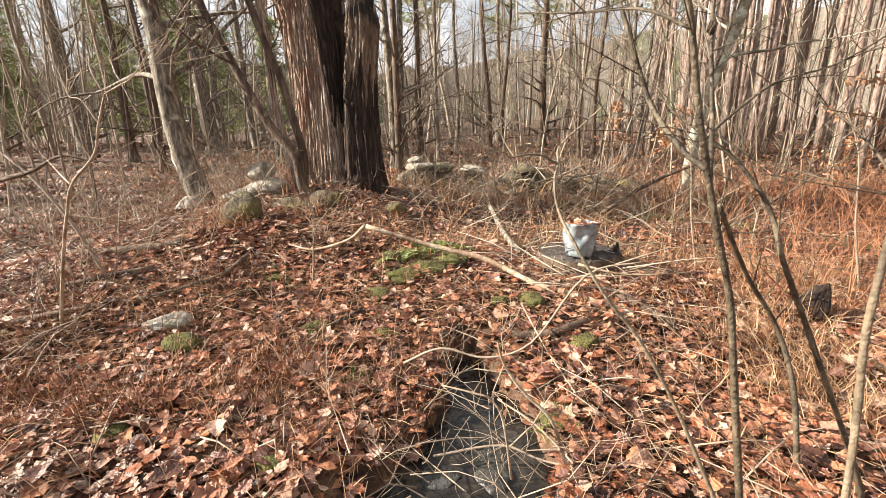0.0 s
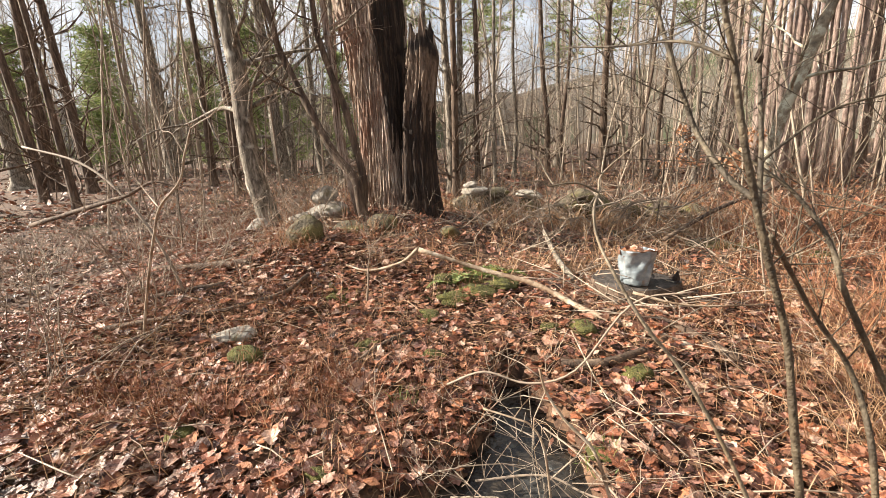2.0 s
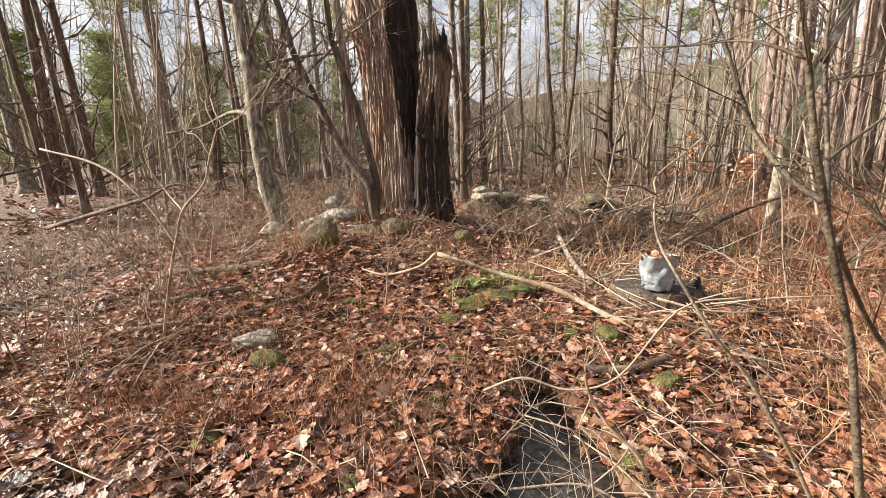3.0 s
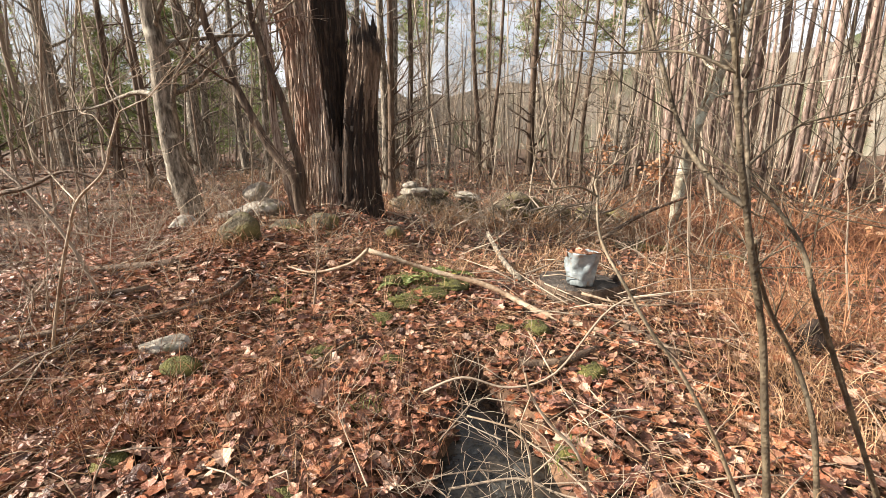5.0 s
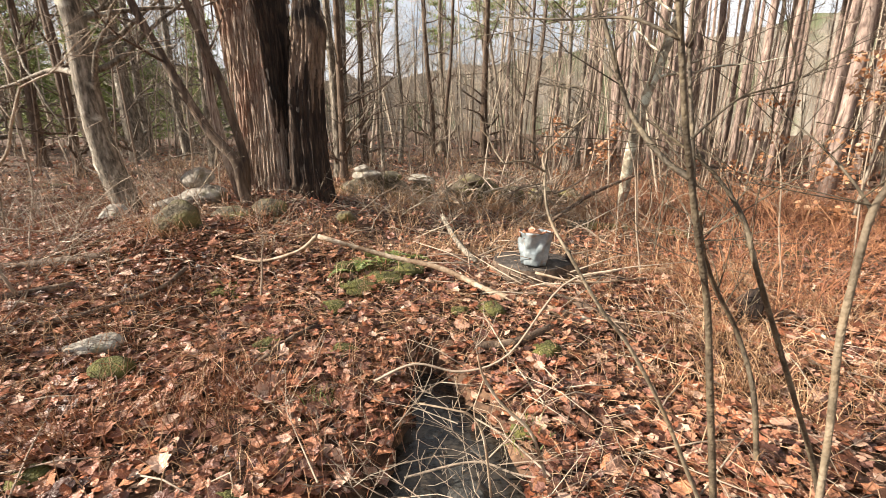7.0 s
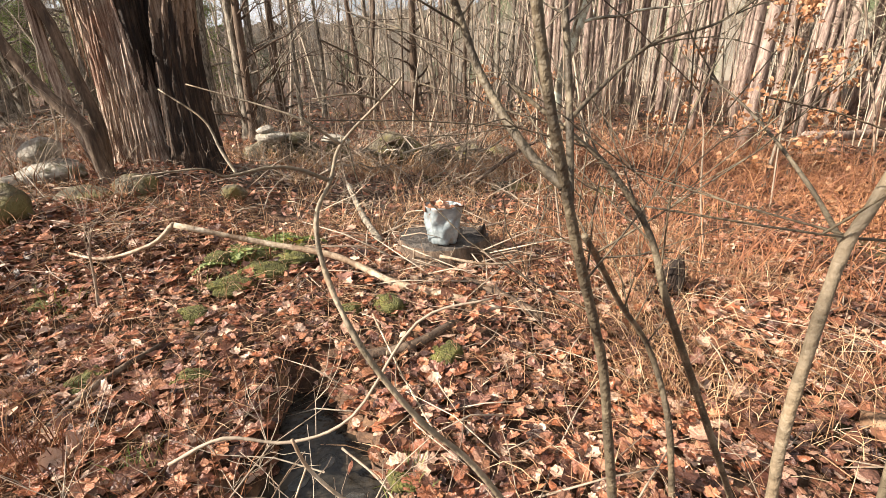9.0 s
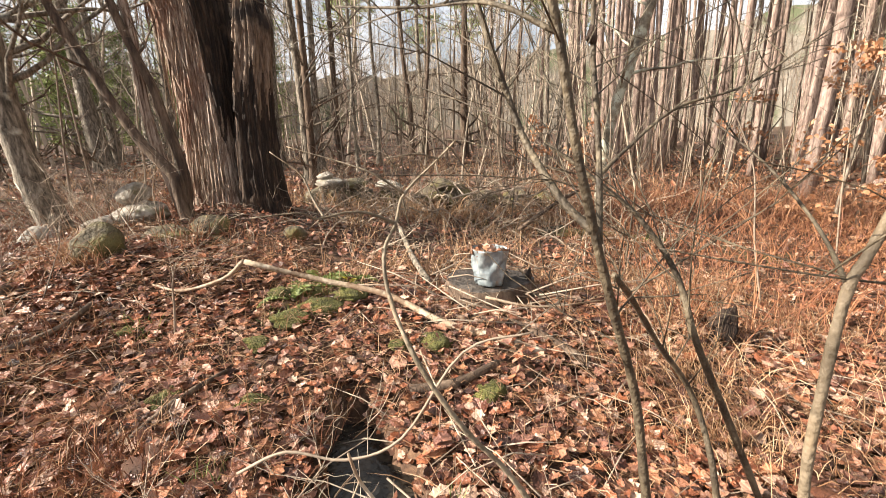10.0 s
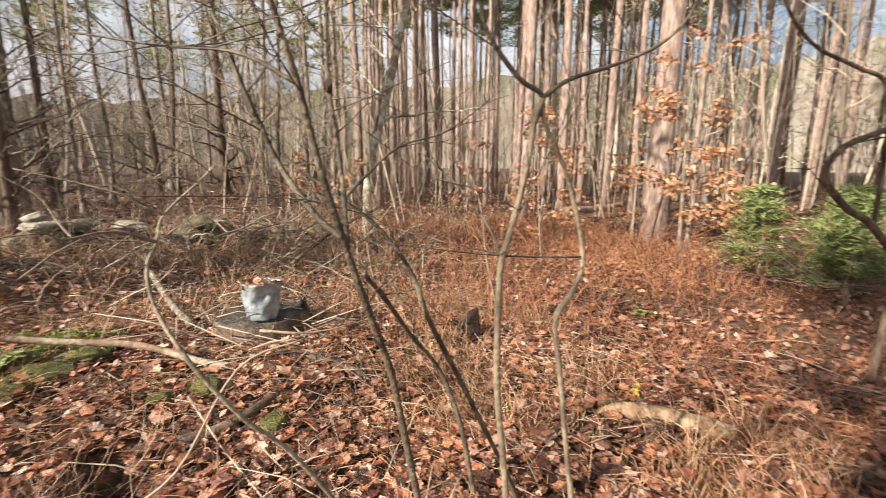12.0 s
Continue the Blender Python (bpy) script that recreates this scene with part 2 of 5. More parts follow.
# ---- mesh tools ----
class Geo:
    """Collects vertices and faces for one mesh."""

    def __init__(self):
        self.v, self.f = [], []

    def tube(self, pts, radii, sides=6, rough=0.0, cap=True):
        base = len(self.v)
        pts = [Vector(p) for p in pts]
        for i, (p, r) in enumerate(zip(pts, radii)):
            d = (pts[min(i + 1, len(pts) - 1)] - pts[max(i - 1, 0)]).normalized()
            side = d.cross(Vector((0.31, 0.95, 0.05))).normalized()
            up = side.cross(d)
            for k in range(sides):
                a = 2 * math.pi * k / sides
                q = r * (1 + rough * random.uniform(-1, 1))
                self.v.append(p + side * (q * math.cos(a)) + up * (q * math.sin(a)))
        for i in range(len(pts) - 1):
            for k in range(sides):
                a, b = base + i * sides + k, base + i * sides + (k + 1) % sides
                self.f.append((a, b, b + sides, a + sides))
        if cap:
            self.f.append(tuple(base + k for k in reversed(range(sides))))
            e = base + (len(pts) - 1) * sides
            self.f.append(tuple(e + k for k in range(sides)))

    def blade(self, p, q, w, bend=0.0):
        """A thin folded strip from p to q."""
        p, q = Vector(p), Vector(q)
        d = q - p
        s = d.cross(Vector((random.uniform(-1, 1), random.uniform(-1, 1), 0.3)))
        s = s.normalized() * w if s.length > 1e-6 else Vector((w, 0, 0))
        m = (p + q) / 2 + Vector((0, 0, bend))
        b = len(self.v)
        self.v += [p - s, p + s, m - s, m + s, q]
        self.f += [(b, b + 1, b + 3, b + 2), (b + 2, b + 3, b + 4)]

    def mesh(self, name, mat, smooth=True):
        me = bpy.data.meshes.new(name)
        me.from_pydata([tuple(v) for v in self.v], [], self.f)
        me.materials.append(mat)
        if smooth:
            me.polygons.foreach_set("use_smooth", [True] * len(me.polygons))
        me.update()
        return me

    def made(self, name, mat, parent=None, smooth=True):
        ob = new(name, self.mesh(name, mat, smooth))
        if parent:
            ob.parent = parent
        return ob


def wavy(p, d, length, n, wob, rise=0.0):
    """Points of a crooked stem from p in the direction d."""
    d, p = Vector(d).normalized(), Vector(p)
    out = [p.copy()]
    for _ in range(n):
        d = (d + Vector((random.uniform(-wob, wob), random.uniform(-wob, wob), random.uniform(-wob, wob) + rise))).normalized()
        p = p + d * (length / n)
        out.append(p.copy())
    return out


def smooth_path(pts, per=4):
    """Catmull-Rom points through the given ones."""
    pts = [Vector(p) for p in pts]
    q = [2 * pts[0] - pts[1], *pts, 2 * pts[-1] - pts[-2]]
    out = []
    for i in range(1, len(q) - 2):
        for k in range(per):
            t = k / per
            out.append(0.5 * (2 * q[i] + (q[i + 1] - q[i - 1]) * t + (2 * q[i - 1] - 5 * q[i] + 4 * q[i + 1] - q[i + 2]) * t * t
                              + (3 * q[i] - q[i - 1] - 3 * q[i + 1] + q[i + 2]) * t ** 3))
    return out + [pts[-1]]


def branch(geo, p, d, length, r, depth, wob=0.25, rise=0.03, kids=4, sides=4):
    n = max(3, int(length / 0.18)) if depth else 3
    n = min(n, 9)
    pts = wavy(p, d, length, n, wob, rise)
    geo.tube(pts, [max(0.0012, r * (1 - 0.85 * i / n)) for i in range(n + 1)], sides if depth else 3, cap=False)
    if depth:
        for _ in range(kids):
            i = random.randint(1, n - 1)
            dd = (pts[i + 1] - pts[i]).normalized()
            side = Vector((random.uniform(-1, 1), random.uniform(-1, 1), random.uniform(-0.3, 0.8))).normalized()
            branch(geo, pts[i], dd * 0.6 + side * 0.8, length * random.uniform(0.35, 0.6), r * 0.45, depth - 1, wob, rise, kids, sides)


def along(pts, t):
    i = min(int(t * (len(pts) - 1)), len(pts) - 2)
    return pts[i].lerp(pts[i + 1], t * (len(pts) - 1) - i), (pts[i + 1] - pts[i]).normalized()


def make_tree(label, path, r0, r1, bark, limbs=10, limb_from=0.35, limb_len=1.6, sides=10, group="bare trees", root=True, name="tree", depth=2, kids=3):
    """A leafless tree: trunk through the path, root flare, limbs with twigs. Its origin is its foot."""
    foot = Vector(path[0])
    pts = [p - foot for p in smooth_path(path, 4)]
    n = len(pts)
    radii = [r0 + (r1 - r0) * i / (n - 1) for i in range(n)]
    if root:
        flare = pts[0].lerp(pts[1], min(0.5, 3 * r0 / max(0.01, (pts[1] - pts[0]).length)))
        pts = [pts[0] - Vector((0, 0, r0 * 2)), pts[0], flare, *pts[1:]]
        radii = [r0 * 1.9, r0 * 1.45, r0 * 1.05, *radii[1:]]
    g = Geo()
    g.tube(pts, radii, sides, 0.07)
    tree = g.made(name, bark)
    tree.location = foot
    tagged(tree, label, "tree", group)
    b = Geo()
    for k in range(limbs):
        t = limb_from + (1 - limb_from) * (k + random.random()) / limbs
        p, d = along(pts, min(t, 0.99))
        a = random.uniform(0, 2 * math.pi)
        dd = Vector((math.cos(a), math.sin(a), random.uniform(0.1, 0.9)))
        branch(b, p, dd, limb_len * random.uniform(0.5, 1.2), max(0.004, 0.35 * (r0 + (r1 - r0) * t)), depth, kids=kids)
    if limbs:
        tagged(b.made("limbs", bark, tree), kind="stuff")
    return tree


def boulder(name, x, y, z, sx, sy, sz, mat, label, turn=0.0, tilt=0.0, rough=0.16, parent=None, seed=0, category="stone", group="field stones"):
    """A rounded, faceted stone; z is its middle."""
    bm = bmesh.new()
    bmesh.ops.create_icosphere(bm, subdivisions=4, radius=1)
    off = Vector((seed * 3.7, seed * 1.3, seed * 2.1))
    for v in bm.verts:
        q = v.co.copy()
        k = 1 + rough * 1.6 * (noise.noise(q * 0.9 + off)) + rough * 0.8 * noise.noise(q * 2.1 + off) + rough * 0.35 * noise.noise(q * 5 + off) + rough * 0.3 * noise.noise(q * 11 + off)
        for j in range(7):
            nn = Vector((math.sin(seed * 5 + j * 2.4), math.cos(seed * 3 + j * 1.7), math.sin(seed + j * 4.1))).normalized()
            k = min(k, 0.80 / max(0.2, q.dot(nn))) if q.dot(nn) > 0 else k
        v.co = Vector((q.x * k * sx, q.y * k * sy, q.z * k * sz))
    me = bpy.data.meshes.new(name)
    bm.to_mesh(me)
    bm.free()
    me.materials.append(mat)
    me.polygons.foreach_set("use_smooth", [True] * len(me.polygons))
    ob = new(name, me)
    ob.matrix_world = pose(x, y, z, tilt, tilt * 0.4, turn)
    if parent:
        ob.parent = parent
    else:
        tagged(ob, label, category, group)
    return ob


# ---- ground, water, distance ----
inner = np.arange(-7, 9.0001, 0.065)
outer = 9 + np.cumsum(0.07 * 1.16 ** np.arange(1, 46))
lower = -7 - np.cumsum(0.07 * 1.16 ** np.arange(1, 46))
ax = np.concatenate([lower[::-1], inner, outer])
gx, gy = np.meshgrid(ax, ax)
gzz = ground_z(gx, gy)
n = len(ax)
idx = np.arange(n * n).reshape(n, n)
quads = np.stack([idx[:-1, :-1], idx[:-1, 1:], idx[1:, 1:], idx[1:, :-1]], -1).reshape(-1, 4)
me = bpy.data.meshes.new("ground")
me.from_pydata(np.stack([gx, gy, gzz], -1).reshape(-1, 3).tolist(), [], quads.tolist())
me.materials.append(SOIL)
me.polygons.foreach_set("use_smooth", [True] * len(me.polygons))
ground = tagged(new("ground", me), "brown forest floor of leaf mould and moss", "ground", kind="structure")

wv, wf = [], []
for i, (x, y, w) in enumerate(STREAM):
    x2, y2, _ = STREAM[min(i + 1, len(STREAM) - 1)]
    x1, y1, _ = STREAM[max(i - 1, 0)]
    t = Vector((x2 - x1, y2 - y1, 0)).normalized()
    s = Vector((-t.y, t.x, 0)) * (w * 1.5)
    wv += [(x + s.x, y + s.y, WATER_Z), (x - s.x, y - s.y, WATER_Z)]
    if i:
        wf.append((2 * i - 2, 2 * i - 1, 2 * i + 1, 2 * i))
me = bpy.data.meshes.new("water")
me.from_pydata(wv, [], wf)
me.materials.append(WATER)
tagged(new("water", me), "dark still water in a narrow rivulet", "water", kind="structure")

bv, bf = [], []
N = 240
for i in range(N):
    a = 2 * math.pi * i / N
    r = 110
    h = 12 + 8 * max(0.0, math.cos(a - 0.6)) ** 2 + 5 * noise.noise(Vector((math.cos(a) * 3, math.sin(a) * 3, 0))) + 2.5 * noise.noise(Vector((math.cos(a) * 25, math.sin(a) * 25, 4)))
    bv += [(r * math.cos(a), r * math.sin(a), -3), (r * math.cos(a), r * math.sin(a), h)]
    j = (i + 1) % N
    bf.append((2 * i, 2 * i + 1, 2 * j + 1, 2 * j))
me = bpy.data.meshes.new("backdrop")
me.from_pydata(bv, [], bf)
me.materials.append(DISTANCE)
tagged(new("backdrop", me), "hazy grey-brown line of distant bare woods", "distant woods", kind="structure")

# ---- the old tree beside the stones ----
def shaggy(name, path, radii, mats, strips, ridge, parent, flutes=0.06, torn=0.0, around=240, rows=150, seed=0.0, tone_zone=None):
    """A fluted trunk covered in long bark plates; torn: height of the broken rim; stain: angle, half width, height where the second material begins."""
    pts = smooth_path(path, max(2, rows // (len(path) - 1)))
    rr = np.interp(np.linspace(0, 1, len(pts)), np.linspace(0, 1, len(radii)), radii)
    chance = random.Random(int(seed * 10) + 3)
    jump = [[chance.uniform(0, 1) for _ in range(40)] for _ in range(strips)]
    shift = [chance.uniform(0, 3) for _ in range(strips)]
    g = Geo()
    m = len(pts)
    for i, (p, r) in enumerate(zip(pts, rr)):
        h = p.z
        for k in range(around):
            a = 2 * math.pi * k / around
            c, s = math.cos(a), math.sin(a)
            big = noise.noise(Vector((c * 1.7 + seed, s * 1.7, h * 0.22))) + 0.6 * noise.noise(Vector((c * 3.6, s * 3.6 + seed, h * 0.3)))
            u = (k / around * strips + 0.9 * noise.noise(Vector((c * 2.5, s * 2.5, h * 1.4 + seed))) + 0.35 * noise.noise(Vector((c * 6, s * 6, h * 4)))) % strips
            w, f = int(u) % strips, u % 1.0
            v = h * 1.15 + shift[w] + 8
            lift = jump[w][int(v) % 40] * (0.55 + 0.45 * (1 - v % 1.0))
            plate = (1 - abs(2 * f - 1) ** 2) * (0.35 + 0.9 * lift)
            q = r * (1 + 0.10 * math.cos(5 * a + seed) * max(0, 1 - h * 0.4)) + flutes * big + ridge * (plate - 0.4) + ridge * 0.25 * noise.noise(Vector((c * 22, s * 22, h * 9)))
            z = h
            if torn and i > m - 16:
                z += torn * (i - m + 16) / 16 * (noise.noise(Vector((c * 1.6, s * 1.6, seed))) + 0.12 * noise.noise(Vector((c * 5, s * 5, seed)))) * 1.7
            g.v.append(Vector((p.x + q * c, p.y + q * s, z)))
    second = []
    for i in range(m - 1):
        for k in range(around):
            a, b = i * around + k, i * around + (k + 1) % around
            g.f.append((a, b, b + around, a + around))
            if tone_zone:
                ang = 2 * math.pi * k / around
                off = abs((ang - tone_zone[0] + math.pi) % (2 * math.pi) - math.pi)
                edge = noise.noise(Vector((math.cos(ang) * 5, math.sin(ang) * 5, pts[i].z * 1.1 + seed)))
                second.append(off + 0.35 * edge < tone_zone[1] and pts[i].z + 0.5 * edge > tone_zone[2])
    if torn:
        top = len(g.v)
        g.v.append(pts[-1] - Vector((0, 0, torn * 1.2)))
        for k in range(around):
            g.f.append(((m - 1) * around + k, (m - 1) * around + (k + 1) % around, top))
    ob = g.made(name, mats[0], parent)
    if tone_zone:
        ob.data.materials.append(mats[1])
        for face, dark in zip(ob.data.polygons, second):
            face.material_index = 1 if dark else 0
    return ob


old = tagged(new("old_tree"), "huge old shaggy-barked maple with a broken dark side trunk", "tree")
old.location = (-2.2, 6.2, gz(-2.2, 6.2))
o = old.location.copy()


def rel(p):
    return Vector(p) - o


# the right front of the trunk takes the darker material above about 0.9 m
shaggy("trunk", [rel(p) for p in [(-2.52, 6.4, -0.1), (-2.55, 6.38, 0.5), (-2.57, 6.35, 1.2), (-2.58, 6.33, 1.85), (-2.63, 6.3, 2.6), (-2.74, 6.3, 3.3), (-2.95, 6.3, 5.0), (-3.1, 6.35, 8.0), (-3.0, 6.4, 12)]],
       [0.52, 0.40, 0.36, 0.36, 0.40, 0.47, 0.42, 0.32, 0.2], (STRIPBARK, DARKWOOD), 44, 0.055, old, rows=200, around=240, tone_zone=(-0.45, 0.6, 0.9))
# shadow painted black on the lower snag, sunlit tone above about 1.5 m
snag = shaggy("dead_trunk", [rel(p) for p in [(-1.99, 6.12, -0.05), (-2.0, 6.12, 0.5), (-2.01, 6.12, 1.2), (-1.96, 6.12, 1.9), (-1.88, 6.12, 2.45), (-1.88, 6.12, 2.75)]], [0.36, 0.27, 0.23, 0.22, 0.21, 0.15],
              (DARKWOOD, SNAG_SUNLIT), 17, 0.045, old, flutes=0.05, torn=0.34, seed=3.3, rows=120, around=160, tone_zone=(-1.5, 4.0, 1.5))
tagged(snag, "rotten broken trunk, shadow-black below a weathered, sunlit splintered top")
g = Geo()
for k in range(14):
    a = random.uniform(0, 6.28)
    branch(g, rel((-2.75 + 0.3 * math.cos(a), 6.3 + 0.3 * math.sin(a), random.uniform(4.5, 11))), (math.cos(a), math.sin(a), 0.5), random.uniform(2, 4), 0.09, 2, kids=4)
tagged(g.made("limbs", STRIPBARK, old), kind="stuff")
g = Geo()
for k in range(70):    # loose hanging bark strips
    a = random.uniform(2.6, 5.2)
    h = random.uniform(0.3, 3.6)
    cx = float(np.interp(h, [0.5, 1.85, 2.6, 3.3], [-2.55, -2.58, -2.63, -2.74]))
    r = float(np.interp(h, [0.2, 0.5, 1.85, 2.6, 3.3], [0.45, 0.40, 0.36, 0.40, 0.47])) + 0.035
    p = Vector((cx + r * math.cos(a), 6.35 + r * math.sin(a), h))
    q = p + Vector((0.03 * math.cos(a) + random.uniform(-.03, .03), 0.03 * math.sin(a), -random.uniform(0.4, 0.9)))
    ps = [rel(p), rel(p.lerp(q, 0.5)) + Vector((0.012 * math.cos(a), 0.012 * math.sin(a), 0)), rel(q)]
    g.tube(ps, [0.005, 0.014, 0.007], 4, 0.3)
tagged(g.made("bark_strips", STRIPBARK, old), kind="stuff")

# ---- trees near the stones ----
make_tree("grey lichen-spotted maple leaning beside the stones", [(-3.79, 5.0, gz(-3.79, 5) - 0.02), (-3.89, 5.0, 0.51), (-3.98, 5.0, 0.85), (-4.04, 5.0, 1.37), (-4.06, 5.0, 1.74), (-4.05, 5.0, 2.26), (-4.11, 5.0, 2.88), (-4.4, 5.1, 6), (-4.5, 5.2, 10)],
          0.155, 0.085, GREYBARK, 12, 0.45, 2.2, 18)
make_tree("crooked brown stem growing against the old tree", [(-2.42, 5.1, gz(-2.42, 5.1)), (-2.457, 5.1, 0.60), (-2.50, 5.1, 0.87), (-2.74, 5.1, 1.156), (-2.954, 5.1, 1.516), (-3.217, 5.1, 2.045), (-3.434, 5.1, 2.52), (-3.527, 5.1, 2.882), (-4.0, 5.2, 4.4), (-4.2, 5.2, 7)],
          0.066, 0.030, BROWNBARK, 7, 0.5, 1.5, 12)
make_tree("brown forked stem beside the old tree", [(-2.53, 5.3, gz(-2.53, 5.3)), (-2.486, 5.3, 0.85), (-2.592, 5.3, 1.374), (-2.68, 5.3, 1.78), (-2.813, 5.3, 2.13), (-2.95, 5.3, 2.58), (-3.01, 5.3, 2.92), (-3.1, 5.3, 5), (-3.3, 5.3, 7)],
          0.055, 0.028, BROWNBARK, 7, 0.5, 1.5, 12)
make_tree("shaggy leaning stem twined with its neighbour", [(-2.63, 5.4, gz(-2.63, 5.4)), (-2.767, 5.4, 0.92), (-2.864, 5.4, 1.53), (-2.86, 5.4, 2.256), (-2.90, 5.4, 2.67), (-2.92, 5.4, 2.94), (-3.0, 5.4, 5), (-3.1, 5.4, 7)], 0.062, 0.032, STRIPBARK, 6, 0.5, 1.4, 12)
make_tree("crooked tree with pale mottled lichen bark", [(3.0, 8.4, gz(3, 8.4)), (2.95, 8.2, 0.5), (3.0, 8.0, 1.4), (3.27, 8.0, 2.33), (3.55, 8.0, 3.4), (3.9, 8, 5), (4.0, 8, 8)], 0.10, 0.05, LICHEN, 9, 0.4, 1.8, 12)

# trees told apart: foot x, y, thickness at the foot, lean at the top in x and y, bark
STANDING = [(-16.0, 14.2, 0.30, -0.6, 0, 0), (-11.7, 11.9, 0.13, -0.2, 0, 1), (-9.3, 10.4, 0.11, -0.5, 0, 1), (-10.4, 14.0, 0.29, -0.9, 0, 0),
            (-11.8, 16.4, 0.18, -0.4, 0, 0), (-8.6, 9.6, 0.07, 0.2, 0, 1), (-9.6, 15.2, 0.15, -0.3, 0, 0), (-3.15, 11.3, 0.13, -0.1, 0, 0),
            (-2.95, 11.0, 0.10, 0.2, 0, 1), (-3.5, 13.5, 0.12, 0, 0, 0), (-3.5, 15.7, 0.13, -0.2, 0, 1), (-2.6, 14.2, 0.07, 0.1, 0, 0),
            (-1.6, 19.9, 0.15, -0.5, 0, 1), (-1.5, 23.5, 0.15, 0.2, 0, 0), (-1.0, 20.5, 0.11, 0.4, 0, 1), (0.64, 21.6, 0.20, 0.3, 0, 1),
            (-2.6, 17.6, 0.09, 0.3, 0, 0), (2.6, 18.5, 0.09, 0.2, 0, 1), (3.4, 16.2, 0.10, -0.3, 0, 0), (1.8, 15.6, 0.06, 0.5, 0, 1), (4.4, 19.0, 0.12, 0, 0, 0),
            (-13.5, 9.2, 0.16, -1.2, 0, 1), (-15.5, 9.4, 0.22, 0.5, 0, 1), (-12.4, 7.3, 0.12, -1.0, 0, 1), (-18.5, 10.2, 0.26, -0.4, 0, 0), (-7.2, 12.6, 0.12, 0.3, 0, 0),
            (-6.3, 13.6, 0.10, -0.4, 0, 1), (-5.4, 15.4, 0.13, 0.2, 0, 0), (-7.9, 17.4, 0.14, 0.1, 0, 1), (-10.2, 6.6, 0.09, -1.4, 0, 1), (-11.3, 5.4, 0.14, -2.0, 0, 1)]
for x, y, r, lx, ly, kind in STANDING:
    z = gz(x, y)
    h = random.uniform(11, 15)
    w = [random.uniform(-0.12, 0.12) for _ in range(4)]
    make_tree("bare grey-brown forest tree with thin high limbs" if not kind else "dark slender bare forest tree",
              [(x, y, z), (x + lx * .12 + w[0], y, z + h * .15), (x + lx * .35 + w[1], y + w[2], z + h * .4), (x + lx, y + ly + w[3], z + h)],
              r, r * 0.4, BROWNBARK if kind else GREYBARK, 16, 0.15, 2.0, 9, depth=1, kids=4)


# ---- pines ----
def needles(g, c, r, n, flat=0.5, size=0.16):
    for _ in range(n):
        d = Vector((random.gauss(0, 1), random.gauss(0, 1), random.gauss(0, flat)))
        p = Vector(c) + d * (r * 0.5)
        q = p + Vector((random.uniform(-1, 1), random.uniform(-1, 1), random.uniform(-0.3, 0.8))).normalized() * size
        g.blade(p, q, size * 0.10)


def pine(h, r, label, group, low=0.5, clumps=46, size=0.30, puff=0.6, reach=0.12):
    g = Geo()
    n = 14
    pts = [Vector((0.10 * noise.noise(Vector((h, i * .3, 0))) * i / 4, 0.1 * noise.noise(Vector((0, i * .3, h))), h * i / n)) for i in range(n + 1)]
    pts[0].z = -0.3
    g.tube(pts, [r * 1.3] + [r * (1 - 0.72 * i / n) for i in range(1, n + 1)], 12, 0.05)
    tree = tagged(g.made("pine_tree", PINEBARK), label, "tree", group)
    b, c = Geo(), Geo()
    for k in range(26):    # dead stubs and thin limbs
        z = h * random.uniform(0.12, low)
        a = random.uniform(0, 6.28)
        branch(b, along(pts, z / h)[0], (math.cos(a), math.sin(a), random.uniform(-.1, .3)), random.uniform(0.3, 1.4), 0.012, 1, kids=2, sides=3)
    for k in range(clumps):
        z = h * random.uniform(low, 1.0)
        a = random.uniform(0, 6.28)
        ln = (1 - (z / h - low) / (1.02 - low) * 0.8) * h * reach * random.uniform(0.5, 1.1)
        p = along(pts, min(0.99, z / h))[0]
        q = p + Vector((math.cos(a) * ln, math.sin(a) * ln, 0.25 * ln))
        b.tube([p, p.lerp(q, .5), q], [min(0.03, r * 0.3), min(0.02, r * 0.2), min(0.006, r * 0.06)], 3)
        for t in (0.45, 0.75, 1.0):
            needles(c, p.lerp(q, t), puff, 17, 0.3, size)
    tagged(b.made("limbs", PINEBARK, tree), kind="stuff")
    tagged(c.made("needles", NEEDLE, tree), kind="stuff")
    return tree


PINES = [pine(22, 0.135, "tall straight pine with pinkish-grey bark", "pine plantation", 0.64), pine(20, 0.10, "slender straight pine with pinkish-grey bark", "pine plantation", 0.64),
         pine(24, 0.18, "thick straight pine with pinkish-grey bark", "pine plantation", 0.64)]
SPOTS = [(8.2, 18.4, 1), (5.0, 20.3, 0), (6.5, 19.7, 1), (7.8, 20.5, 0), (9.5, 21.4, 0), (11.0, 22.2, 2), (11.4, 20.5, 1), (10.9, 18.6, 0), (12.5, 17.1, 2), (13.4, 23.4, 0),
         (14.7, 23.9, 1), (15.6, 24.1, 0), (14.5, 20.3, 0), (16.4, 20.6, 2), (11.9, 13.5, 0), (9.4, 17.0, 1), (8.1, 10.6, 0), (16.4, 14.3, 2), (13.6, 15.6, 1), (15.6, 16.6, 0)]
rng = random.Random(11)
while len(SPOTS) < 230:
    a, d = radians(rng.uniform(12, 108)), rng.uniform(17, 52)
    x, y = d * math.sin(a) + 0.3, d * math.cos(a)
    if x > 4.5 and x > (y - 14) * 0.3 and all((x - u) ** 2 + (y - v) ** 2 > 1.1 for u, v, _ in SPOTS):
        SPOTS.append((x, y, rng.choice((0, 1, 1, 2))))
used = set()
